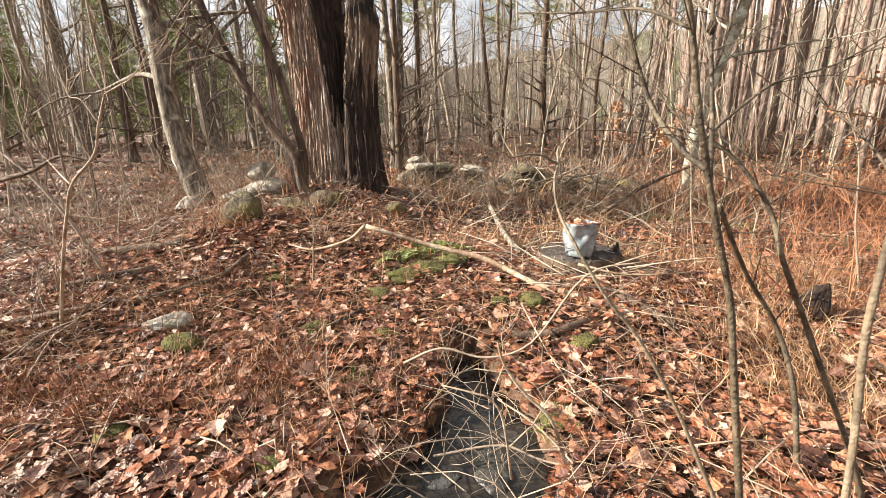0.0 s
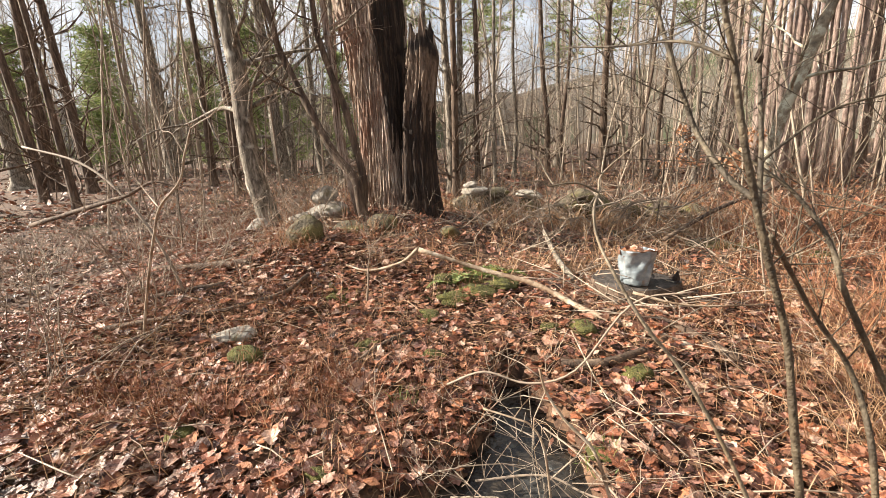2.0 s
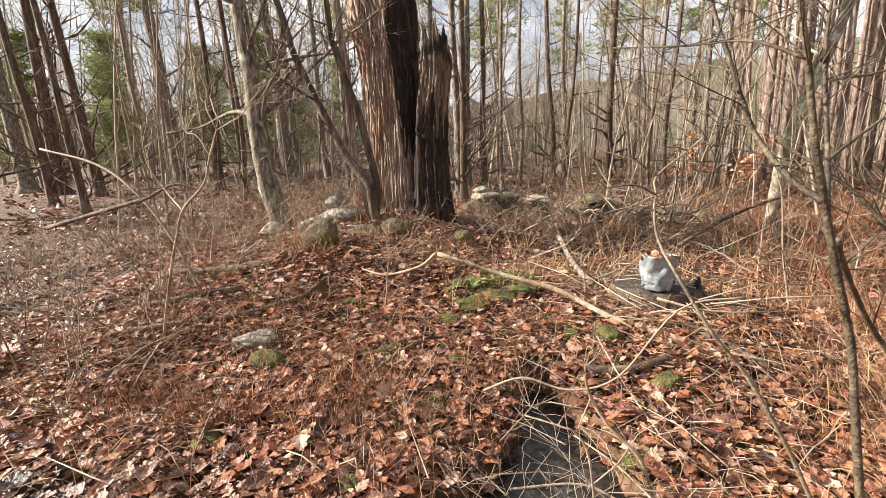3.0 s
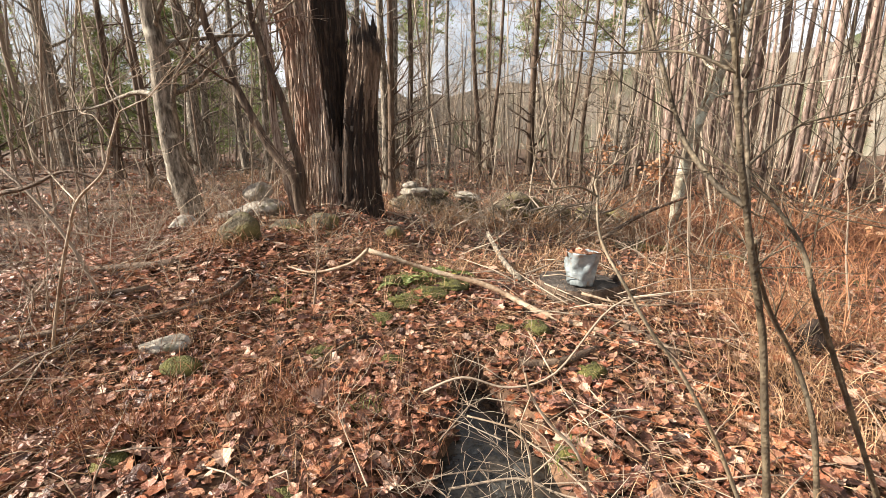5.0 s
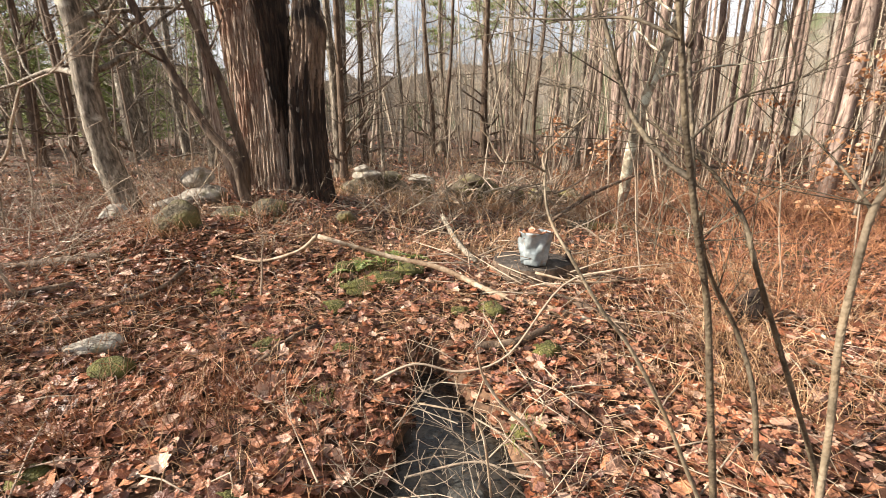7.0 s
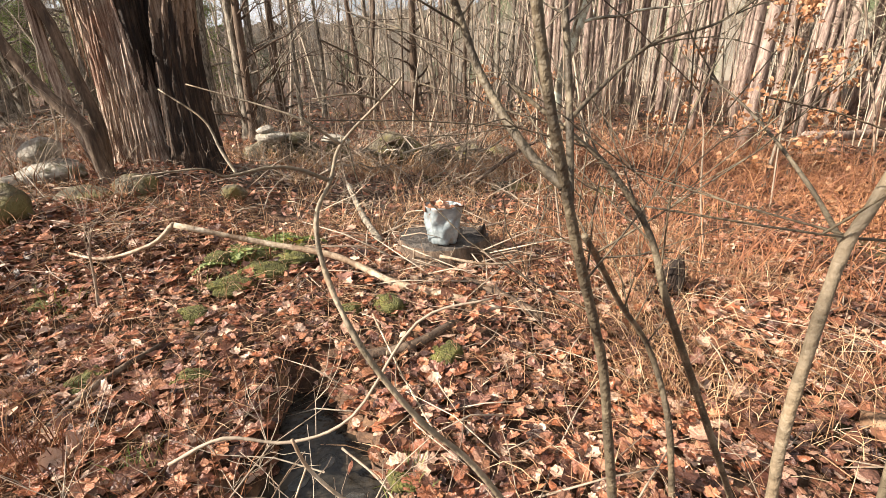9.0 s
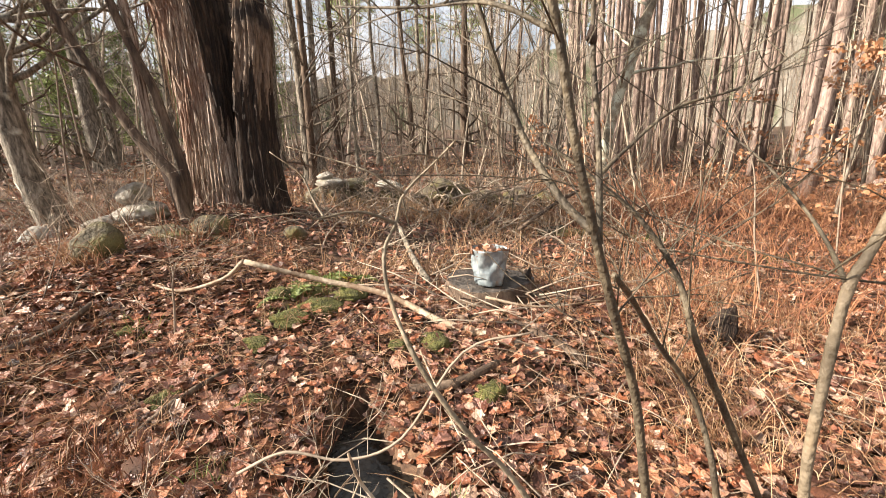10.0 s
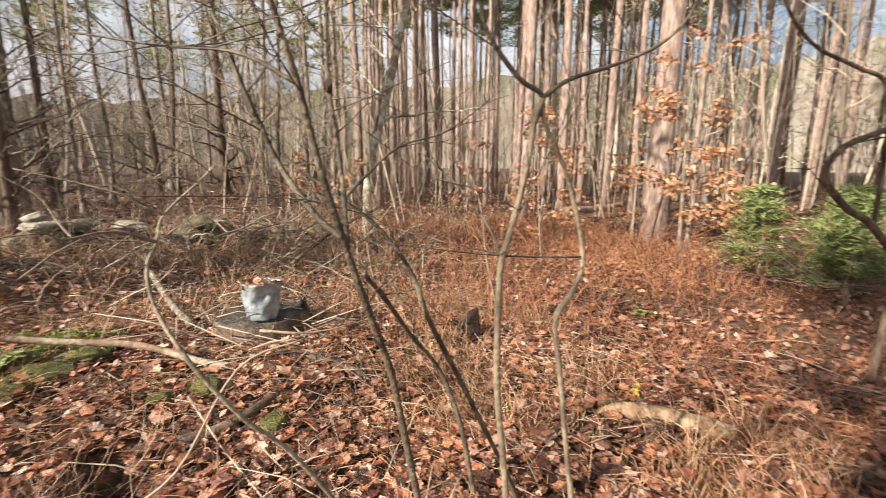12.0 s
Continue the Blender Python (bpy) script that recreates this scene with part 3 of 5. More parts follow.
for x, y, k in SPOTS:
    m = pose(x, y, gz(x, y), rng.uniform(-1.2, 1.2), rng.uniform(-1.2, 1.2), rng.uniform(0, 360))
    if k in used:
        copy_thing(PINES[k], m)
    else:
        PINES[k].matrix_basis = m
        used.add(k)
TALL = pine(24, 0.2, "tall pine with a feathery green crown far off", "far pines", 0.42, 60, 0.42)
FAR = [(3, 42), (8, 46), (-9, 44), (-16, 40), (-22, 38), (1, 55), (13, 52), (-4, 60), (-28, 34), (-30, 24), (-13, 55)]
for i, (x, y) in enumerate(FAR):
    m = pose(x, y, gz(x, y), 0, 0, 67 * i)
    if i:
        copy_thing(TALL, m)
    else:
        TALL.matrix_basis = m
YOUNG = pine(6.5, 0.07, "young green pine with drooping boughs", "young pines", 0.06, 85, 0.24, 0.7, 0.2)
LOW = [(-15.5, 19), (-21.5, 16), (-17, 22), (-14.5, 25), (-20, 20), (-12.5, 27), (-23, 24), (-19, 27), (-10, 26), (-26, 19), (-24, 14), (-29, 15)]
for i, (x, y) in enumerate(LOW):
    m = pose(x, y, gz(x, y), 0, 0, 71 * i)
    if i:
        copy_thing(YOUNG, m)
    else:
        YOUNG.matrix_basis = m

SEEDLING = pine(1.25, 0.02, "bushy pale green pine seedling", "pine seedlings", 0.08, 80, 0.075, 0.14, 0.42)
for i, (x, y) in enumerate([(6.7, 3.5), (7.5, 3.0), (7.0, 2.7), (9.0, 3.6)]):
    m = pose(x, y, gz(x, y), 0, 0, 71 * i)
    if i:
        copy_thing(SEEDLING, m)
    else:
        SEEDLING.matrix_basis = m

# unseen pines added behind the path so that their crowns shade the eastern ground
BACK = pine(13, 0.13, "unseen mid-sized pine added behind the rivulet for shade", "pines behind", 0.5, 52, 0.32)
for i, (x, y) in enumerate([(-7.2, -1.3), (-7.4, -3.0), (-6.0, -4.6)]):
    m = pose(x, y, gz(x, y), 0, 0, 50 * i)
    if i:
        copy_thing(BACK, m)
    else:
        BACK.matrix_basis = m

BROAD = pine(23, 0.26, "broad old pine with scaly pinkish bark", "pine plantation", 0.64)
BROAD.matrix_basis = pose(9.05, 7.0, gz(9.05, 7.0), 0, 0, 0)

# ---- far woods ----
g = Geo()
rng = random.Random(4)
random.seed(21)
for k in range(1400):
    east = k >= 900
    a = radians(rng.uniform(38, 118)) if east else radians(rng.uniform(-180, 180)) if k % 3 == 0 else radians(rng.uniform(-64, 46))
    d = rng.uniform(17, 85)
    x, y = d * math.sin(a), d * math.cos(a)
    if not east and (x > 4.5 and y > 0 and x > (y - 14) * 0.3 and d < 40 or -140 < math.degrees(a) < -70 and d < 75):
        continue
    z = gz(x, y)
    h, r = rng.uniform(8, 17), 0.018 + 0.075 * rng.random() ** 1.8
    lx, ly = rng.uniform(-0.9, 0.9), rng.uniform(-0.9, 0.9)
    pts = wavy((x, y, z - 0.2), (lx * .14, ly * .14, 1), h, 7, 0.085)
    g.tube(pts, [r * (1 - 0.8 * i / 7) for i in range(8)], 5, cap=False)
    for _ in range(15):
        p, dd = along(pts, rng.uniform(0.12, 0.98))
        b = rng.uniform(0, 6.28)
        ps = wavy(p, (math.cos(b), math.sin(b), rng.uniform(0.1, 1.2)), rng.uniform(0.8, 3), 3, 0.25, 0.08)
        g.tube(ps, [r * .3, r * .22, r * .14, r * .05], 3, cap=False)
        for q in ps[1:] * 3:
            g.blade(q, q + Vector((rng.uniform(-1, 1), rng.uniform(-1, 1), rng.uniform(-0.1, 1.0))) * rng.uniform(.4, 1.1), 0.004 + r * 0.07, rng.uniform(-0.1, 0.15))
tagged(g.made("far_trees", FARBARK), "dense bare grey-brown woods standing far off", "woods", kind="stuff")
g = Geo()
for k in range(340):    # thin understorey poles
    a, d = radians(rng.uniform(-60, 62)), rng.uniform(9, 32)
    x, y = d * math.sin(a), d * math.cos(a)
    if abs(x + 2.3) < 2 and y < 10:
        continue
    r = rng.uniform(0.008, 0.03)
    pts = wavy((x, y, gz(x, y) - 0.05), (rng.uniform(-.2, .2), rng.uniform(-.2, .2), 1), rng.uniform(2, 7), 6, 0.09)
    g.tube(pts, [r * (1 - 0.8 * i / 6) for i in range(7)], 4, cap=False)
    for _ in range(7):
        p, dd = along(pts, rng.uniform(0.15, 0.98))
        branch(g, p, dd * .5 + Vector((rng.uniform(-1, 1), rng.uniform(-1, 1), .3)), rng.uniform(.3, 1.2), r * .4, 0, 0.25)
tagged(g.made("underwood", TWIG), "thin bare grey saplings of the understorey", "saplings", kind="stuff")

# ---- stones ----
def stone(x, y, dz, sx, sy, sz, mat, label, turn=0, tilt=0, rough=0.16, seed=1):
    """dz: how far the stone's middle is above the ground."""
    return boulder("field_stone", x, y, gz(x, y) + dz, sx, sy, sz, mat, label, turn, tilt, rough, seed=seed)


stone(-2.98, 5.15, 0.10, 0.30, 0.24, 0.15, STONE, "broad pale stone carrying a round one", 10, 4, 0.14, 2)
stone(-3.05, 5.2, 0.345, 0.185, 0.17, 0.135, STONE, "round grey stone balanced on a cairn", 25, 0, 0.10, 3)
stone(-3.25, 4.95, 0.04, 0.22, 0.2, 0.12, STONE, "pale flat stone in the leaves", 50, 0, 0.14, 4)
stone(-3.62, 4.55, 0.05, 0.17, 0.15, 0.13, STONE, "grey stone at the foot of the leaning maple", 5, 0, 0.14, 5)
stone(-2.55, 3.98, 0.07, 0.22, 0.2, 0.22, MOSSTONE, "rounded mossy boulder in dry grass", 30, 0, 0.12, 6)
stone(-2.30, 4.55, 0.01, 0.24, 0.18, 0.12, MOSSTONE, "half-buried mossy slab by the old tree", 20, 5, 0.14, 7)
stone(-2.05, 4.9, 0.02, 0.20, 0.2, 0.14, MOSSTONE, "grey-green stone against the old tree", 70, 0, 0.14, 8)
stone(-3.55, 5.5, 0.04, 0.24, 0.1, 0.06, STONE, "thin pale slab in the leaves", 15, 6, 0.12, 9)
stone(-1.2, 5.0, 0.04, 0.12, 0.1, 0.09, MOSSTONE, "small mossy stone in the leaves", 0, 0, 0.14, 10)
for x, y, dz, sx, sy, sz, s in [(-1.82, 8.0, 0.12, .32, .28, .22, 11), (-1.45, 7.9, 0.14, .24, .26, .2, 12), (-1.15, 8.0, 0.13, .27, .24, .22, 13), (-1.62, 7.95, 0.40, .30, .22, .10, 14),
                                (-1.25, 7.95, 0.40, .24, .2, .10, 15), (-1.72, 7.95, 0.50, .14, .13, .07, 16), (-0.7, 8.25, 0.16, .42, .22, .18, 17), (-0.7, 8.2, 0.38, .40, .2, .08, 18),
                                (0.0, 8.4, 0.15, .30, .26, .24, 19), (0.45, 8.5, 0.17, .32, .28, .28, 20), (1.0, 8.7, 0.12, .36, .26, .22, 21), (1.6, 8.9, 0.10, .34, .28, .2, 22), (2.2, 9.1, 0.08, .3, .25, .18, 23),
                                (0.2, 8.4, 0.42, .25, .2, .12, 24)]:
    stone(x, y, dz, sx, sy, sz, STONE if s in (14, 16, 18) else MOSSTONE, "lichened stone of a tumbled dry wall", s * 37, 0, 0.15, s)
stone(-1.93, 2.2, 0.04, 0.15, 0.10, 0.07, STONE, "low grey stone among fallen leaves", 30, 0, 0.12, 31)
stone(-1.68, 2.02, 0.05, 0.13, 0.09, 0.06, MOSS, "stone wholly covered in green moss", 10, 0, 0.12, 32)
stone(1.9, 6.3, 0.03, 0.3, 0.16, 0.10, MOSSTONE, "mossy stone lying in dry grass", 0, 0, 0.12, 33)
stone(16.0, 21.5, 0.1, 0.7, 0.5, 0.4, STONE, "grey boulder among the pines", 0, 0, 0.12, 34)
for x, y, s in [(0.12, 1.75, 0.07), (0.28, 1.55, 0.12), (0.04, 1.50, 0.10), (0.18, 2.02, 0.05), (0.33, 1.82, 0.06), (-0.05, 1.2, 0.12), (0.25, 1.3, 0.10), (0.09, 1.93, 0.05), (0.22, 1.68, 0.06)]:
    boulder("wet_stone", x, y, WATER_Z - 0.005, s, s * 0.8, s * 0.25, WETSTONE, "dark wet flat stone in the water", x * 400, 0, 0.12, seed=int(x * 100 + 50), group="stones in the rivulet")
for x, y, s in [(0.42, 3.0, 0.14), (-0.5, 3.45, 0.2), (-0.3, 3.7, 0.22), (-0.85, 3.6, 0.16), (-0.72, 2.9, 0.11), (0.75, 2.55, 0.12), (-0.65, 3.75, 0.2), (-0.62, 3.2, 0.15), (-1.6, 3.0, 0.08), (0.53, 1.75, 0.07), (-0.95, 2.35, 0.09), (-0.5, 2.35, 0.10), (3.0, 6.2, 0.25), (-1.45, 1.3, 0.09), (-0.6, 1.25, 0.08), (0.2, 2.95, 0.09)]:
    boulder("moss_cushion", x, y, gz(x, y) + 0.03, s, s * 0.75, min(0.065, 0.36 * s), MOSS, "low cushion of yellow-green moss", x * 300, 0, 0.25, seed=int(x * 90 + 60), category="moss", group="moss cushions")

# ---- stump and pail ----
SX, SY = 0.80, 3.88
SZ = 0.08
st = tagged(new("tree_stump"), "broad weathered cut stump, dark and rotten at the edge", "stump")
st.location = (SX, SY, gz(SX, SY))
h = SZ - st.location.z
g = Geo()
K = 72
prof = [(-0.15, 1.35), (0.0, 1.2), (h * 0.3, 1.05), (h * 0.7, 0.98), (h - 0.015, 0.96), (h, 0.93)]
for z, s in prof:
    for k in range(K):
        a = 2 * math.pi * k / K
        r = 0.37 * s * (1 + 0.07 * math.sin(3 * a + 1) + 0.06 * noise.noise(Vector((math.cos(a) * 4, math.sin(a) * 4, 1))) + 0.04 * noise.noise(Vector((math.cos(a) * 14, math.sin(a) * 14, z * 3))))
        g.v.append(Vector((r * math.cos(a), r * 0.9 * math.sin(a), z)))
for i in range(len(prof) - 1):
    for k in range(K):
        a, b = i * K + k, i * K + (k + 1) % K
        g.f.append((a, b, b + K, a + K))
g.made("bark", BROWNBARK, st)
g = Geo()
rings = 12
for i in range(rings + 1):
    for k in range(K):
        a = 2 * math.pi * k / K
        r = 0.352 * (i / rings) * (1 + 0.07 * math.sin(3 * a + 1) + 0.05 * noise.noise(Vector((math.cos(a) * 4, math.sin(a) * 4, 1))))
        z = h - 0.005 + 0.012 * noise.noise(Vector((r * math.cos(a) * 9, r * math.sin(a) * 9, 2))) + (0.006 if i % 2 else 0)
        g.v.append(Vector((r * math.cos(a), r * 0.9 * math.sin(a), z)))
for i in range(rings):
    for k in range(K):
        a, b = i * K + k, i * K + (k + 1) % K
        g.f.append((a, b, b + K, a + K))
g.made("cut_face", WOODTOP, st)
g = Geo()
for a, l in [(0.1, 0.14), (0.35, 0.10), (-0.2, 0.08), (0.6, 0.07)]:
    p = Vector((0.33 * math.cos(a), 0.30 * math.sin(a), h - 0.06))
    g.tube([p, p + Vector((0.005, 0, l * 0.6)), p + Vector((0.015, 0.01, l))], [0.035, 0.028, 0.006], 6, 0.25)
g.made("splinters", DARKWOOD, st)

pail = tagged(new("pail"), "dented galvanised pail with a rusty rim, filled with leaves", "bucket")
pail.location = (0.80, 3.74, SZ + 0.012)
pail.rotation_euler = (radians(-2), radians(3), 0.3)
g = Geo()
K, R = 64, 20
for side in (0, 1):
    for i in range(R + 1):
        z = 0.285 * i / R
        for k in range(K):
            a = 2 * math.pi * k / K
            d = 0.026 * noise.noise(Vector((math.cos(a) * 2.2, math.sin(a) * 2.2, z * 9))) + 0.008 * noise.noise(Vector((math.cos(a) * 6, math.sin(a) * 6, z * 22)))
            r = 0.105 + 0.040 * z / 0.285 + d - 0.003 * side + (0.004 if i in (2, 15) else 0)
            g.v.append(Vector((r * math.cos(a), r * math.sin(a), z + (0.012 * noise.noise(Vector((math.cos(a) * 1.5, math.sin(a) * 1.5, 3))) if i > R - 3 else 0))))
for side in (0, 1):
    o2 = side * (R + 1) * K
    for i in range(R):
        for k in range(K):
            a, b = o2 + i * K + k, o2 + i * K + (k + 1) % K
            g.f.append((a, b, b + K, a + K) if not side else (b, a, a + K, b + K))
for k in range(K):
    a, b = R * K + k, R * K + (k + 1) % K
    g.f.append((a, b, b + (R + 1) * K, a + (R + 1) * K))
g.f.append(tuple(reversed(range(K))))
g.made("body", ZINC, pail)
g = Geo()
g.tube([(0.147 * math.cos(2 * math.pi * k / 40), 0.147 * math.sin(2 * math.pi * k / 40), 0.285 + 0.012 * noise.noise(Vector((math.cos(2 * math.pi * k / 40) * 1.5, math.sin(2 * math.pi * k / 40) * 1.5, 3)))) for k in range(41)], [0.006] * 41, 6)
tagged(g.made("rim", RUSTY, pail), "rusty rolled rim")
for s in (-1, 1):
    g = Geo()
    x = 0.148 * s
    g.v += [Vector((x - .002 * s, -.022, .24)), Vector((x - .002 * s, .022, .24)), Vector((x, .022, .30)), Vector((x, -.022, .30)), Vector((x + .006 * s, -.022, .24)), Vector((x + .006 * s, .022, .24)), Vector((x + .007 * s, .022, .30)), Vector((x + .007 * s, -.022, .30))]
    b = len(g.v) - 8
    g.f += [(b, b + 1, b + 2, b + 3), (b + 7, b + 6, b + 5, b + 4), (b, b + 4, b + 5, b + 1), (b + 2, b + 6, b + 7, b + 3), (b + 1, b + 5, b + 6, b + 2), (b, b + 3, b + 7, b + 4)]
    g.made("handle_ear", RUSTY, pail, smooth=False)


# ---- leaves ----
def leaf_shape(kind):
    """Outline and curl of one dry leaf, about one unit long; the first vertex is on the midrib."""
    if kind == 0:      # lobed oak
        out = [(0.0, -0.5), (0.13, -0.36), (0.30, -0.30), (0.25, -0.12), (0.41, 0.02), (0.30, 0.17), (0.30, 0.36), (0.15, 0.40), (0.0, 0.55)]
    elif kind == 1:    # maple
        out = [(0.0, -0.45), (0.20, -0.33), (0.40, -0.30), (0.40, -0.06), (0.52, 0.12), (0.33, 0.22), (0.24, 0.36), (0.0, 0.55)]
    else:              # plain oval
        out = [(0.0, -0.5), (0.2, -0.26), (0.29, 0.0), (0.2, 0.28), (0.0, 0.5)]
    ring = out + [(-x * 0.92, y + 0.02) for x, y in reversed(out[1:-1])]
    return [(0.0, 0.0)] + ring


def leaf_points(kind, rnd):
    pts = leaf_shape(kind)
    curl, cup, tw = rnd.uniform(-0.4, 0.55), rnd.uniform(-0.6, 0.9), rnd.uniform(-0.6, 0.6)
    return np.array([(x, y, cup * x * x * 1.4 + curl * y * y * 0.8 + tw * x * y + rnd.uniform(-.03, .03)) for x, y in pts])


VARIANTS = []
rl = random.Random(8)
for k in range(12):
    VARIANTS.append(leaf_points((0, 2, 1, 0, 2, 2)[k % 6], rl))


def scatter(name, label, count, place, size, mat, lift=0.02, tilt=0.45, category="leaves", seed=1, kinds=None):
    """Many dry leaves joined into one object, strewn where place() says."""
    rs = np.random.RandomState(seed)
    xy = place(rs, count)
    z = ground_z(xy[:, 0], xy[:, 1])
    vs, fs, base = [], [], 0
    kinds = kinds or list(range(len(VARIANTS)))
    which = rs.choice(kinds, len(xy))
    for kind in set(which):
        pts = VARIANTS[kind]
        sel = np.where(which == kind)[0]
        m = len(sel)
        s = size[0] + (size[1] - size[0]) * rs.rand(m) ** 1.4
        a, b, c = rs.uniform(0, 6.283, m), rs.normal(0, tilt, m), rs.normal(0, tilt, m)
        p = pts[None] * s[:, None, None]
        x, y, zz = p[..., 0], p[..., 1], p[..., 2]
        y, zz = y * np.cos(b)[:, None] - zz * np.sin(b)[:, None], y * np.sin(b)[:, None] + zz * np.cos(b)[:, None]
        x, zz = x * np.cos(c)[:, None] + zz * np.sin(c)[:, None], -x * np.sin(c)[:, None] + zz * np.cos(c)[:, None]
        x, y = x * np.cos(a)[:, None] - y * np.sin(a)[:, None], x * np.sin(a)[:, None] + y * np.cos(a)[:, None]
        up = rs.uniform(0.004, lift, m) + 0.12 * s
        vs.append(np.stack([x + xy[sel, 0][:, None], y + xy[sel, 1][:, None], zz + (z[sel] + up)[:, None]], -1).reshape(-1, 3))
        k = len(pts)
        ring = np.arange(1, k)
        tri = np.stack([np.zeros(k - 1, int), ring, np.roll(ring, -1)], -1)
        fs.append((tri[None] + (base + np.arange(m) * k)[:, None, None]).reshape(-1, 3))
        base += m * k
    me = bpy.data.meshes.new(name)
    me.from_pydata(np.concatenate(vs).tolist(), [], np.concatenate(fs).tolist())
    me.materials.append(mat)
    return tagged(new(name, me), label, category, kind="stuff")


def dry(xy):
    return xy[(ground_z(xy[:, 0], xy[:, 1]) > WATER_Z - 0.015) | (stream_depth(xy[:, 0], xy[:, 1]) < 0.3 + 0.80 * (vn(xy[:, 0] * 7, xy[:, 1] * 7) > 0.80))]


def near(rs, n):
    xy = np.stack([rs.uniform(-4.6, 4.4, n), rs.uniform(0.4, 4.4, n)], -1)
    keep = rs.rand(n) < 0.55 + 0.6 * (vn(xy[:, 0] * 2.2, xy[:, 1] * 2.2) - 0.3)
    return dry(xy[keep])


def middle(rs, n):
    a, d = rs.uniform(-1.45, 1.35, n), rs.uniform(3.5, 12, n)
    return np.stack([d * np.sin(a), d * np.cos(a)], -1)


def distant(rs, n):
    a, d = rs.uniform(-1.1, 1.3, n), 10 + 30 * rs.rand(n) ** 1.3
    return np.stack([d * np.sin(a), d * np.cos(a)], -1)


def around(rs, n):
    xy = np.stack([rs.uniform(-5, 6, n), rs.uniform(-4, 0.6, n)], -1)
    return dry(xy)


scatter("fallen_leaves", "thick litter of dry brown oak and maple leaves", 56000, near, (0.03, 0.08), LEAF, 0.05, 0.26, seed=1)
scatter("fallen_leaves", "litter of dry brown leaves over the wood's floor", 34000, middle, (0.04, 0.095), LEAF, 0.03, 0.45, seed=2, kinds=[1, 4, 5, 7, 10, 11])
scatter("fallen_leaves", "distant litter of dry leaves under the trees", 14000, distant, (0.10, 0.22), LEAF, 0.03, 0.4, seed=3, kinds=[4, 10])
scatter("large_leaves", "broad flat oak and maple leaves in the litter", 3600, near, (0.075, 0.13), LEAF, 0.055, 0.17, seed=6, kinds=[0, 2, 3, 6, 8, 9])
def trodden(rs, n):
    t = rs.rand(n)
    return np.stack([5.2 + 3.6 * t + rs.normal(0, 0.45, n), 4.4 + 5.0 * t + rs.normal(0, 0.5, n)], -1)


# the sunlight on the path is put in as a strip of paler leaves
scatter("path_leaves", "tan leaves, pale as if sunlit, along a trodden path", 3800, trodden, (0.06, 0.13), BEECH, 0.06, 0.3, seed=12, kinds=[1, 4, 5, 7, 10, 11])
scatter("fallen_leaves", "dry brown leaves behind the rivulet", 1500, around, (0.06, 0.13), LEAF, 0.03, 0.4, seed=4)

# ---- dry grass, stems, brush ----
def tufts(name, label, spots, per, height, spread, width, mat, lean=(0, 0), category="grass", seed=1):
    """Bunches of thin dry blades."""
    random.seed(seed)
    g = Geo()
    for x, y in spots:
        z = gz(x, y)
        for _ in range(per):
            px, py = x + random.gauss(0, spread), y + random.gauss(0, spread)
            h = height * random.uniform(0.4, 1.2)
            a, l = random.uniform(0, 6.28), random.uniform(0.1, 0.9) * h
            q = (px + lean[0] * h + l * math.cos(a), py + lean[1] * h + l * math.sin(a), z + h * random.uniform(0.25, 1.0))
            g.blade((px, py, z - 0.02), q, width, 0.18 * h)
    return tagged(g.made(name, mat, smooth=False), label, category, kind="stuff")


def spots(seed, n, x0, x1, y0, y1, keep=0.45):
    rs = random.Random(seed)
    out = []
    while len(out) < n:
        x, y = rs.uniform(x0, x1), rs.uniform(y0, y1)
        if float(vn(np.array(x * 1.1 + seed), np.array(y * 1.1))) > keep and float(stream_depth(np.array(x), np.array(y))) < 0.2:
            out.append((x, y))
    return out


tufts("dry_grass", "straw-coloured matted dry grass", spots(3, 110, 1.35, 3.2, 2.2, 4.4, 0.3), 22, 0.30, 0.10, 0.0018, STRAW, (-0.35, -0.2), seed=3)
tufts("dry_grass", "straw-coloured dry grass round the stump", spots(5, 130, -0.9, 2.6, 3.9, 8.0, 0.25), 18, 0.38, 0.10, 0.0025, STRAW, seed=5)
tufts("dry_grass", "thin dry grass among the fallen leaves", spots(7, 150, -3.0, 1.2, 1.0, 4.5, 0.5), 9, 0.20, 0.06, 0.0016, STRAW, seed=7)
tufts("dry_grass", "tan dry undergrowth behind the stones", spots(9, 420, -9, 9, 7, 20, 0.3), 12, 0.45, 0.25, 0.005, STRAW, seed=9)
tufts("dry_stems", "rust-brown dead bracken stems", spots(11, 420, 2.0, 8.5, 3.2, 11.0, 0.2), 16, 0.55, 0.14, 0.0028, RUST, category="bracken", seed=11)
tufts("dry_stems", "rust-brown dead stems on the mound", spots(13, 330, -6.5, -0.3, 3.5, 11, 0.3), 12, 0.34, 0.12, 0.0026, RUST, category="bracken", seed=13)
tufts("dry_stems", "short reddish dead stems among leaves", spots(15, 60, -2.4, -0.5, 1.3, 2.9, 0.4), 14, 0.22, 0.06, 0.0020, RUST, category="bracken", seed=15)
tufts("dry_stems", "rust-brown dead stems under the pines", spots(16, 240, 2.5, 8, 1.0, 4.0, 0.35), 12, 0.3, 0.14, 0.0025, RUST, category="bracken", seed=16)
tufts("dry_grass", "dry grass grown over the mossy boulder", [(-2.62, 3.80), (-2.5, 3.78), (-2.4, 3.82), (-2.7, 3.86), (-2.55, 3.74), (-2.2, 4.3), (-2.0, 4.6), (-2.9, 4.4)], 26, 0.3, 0.06, 0.0022, STRAW, seed=21)
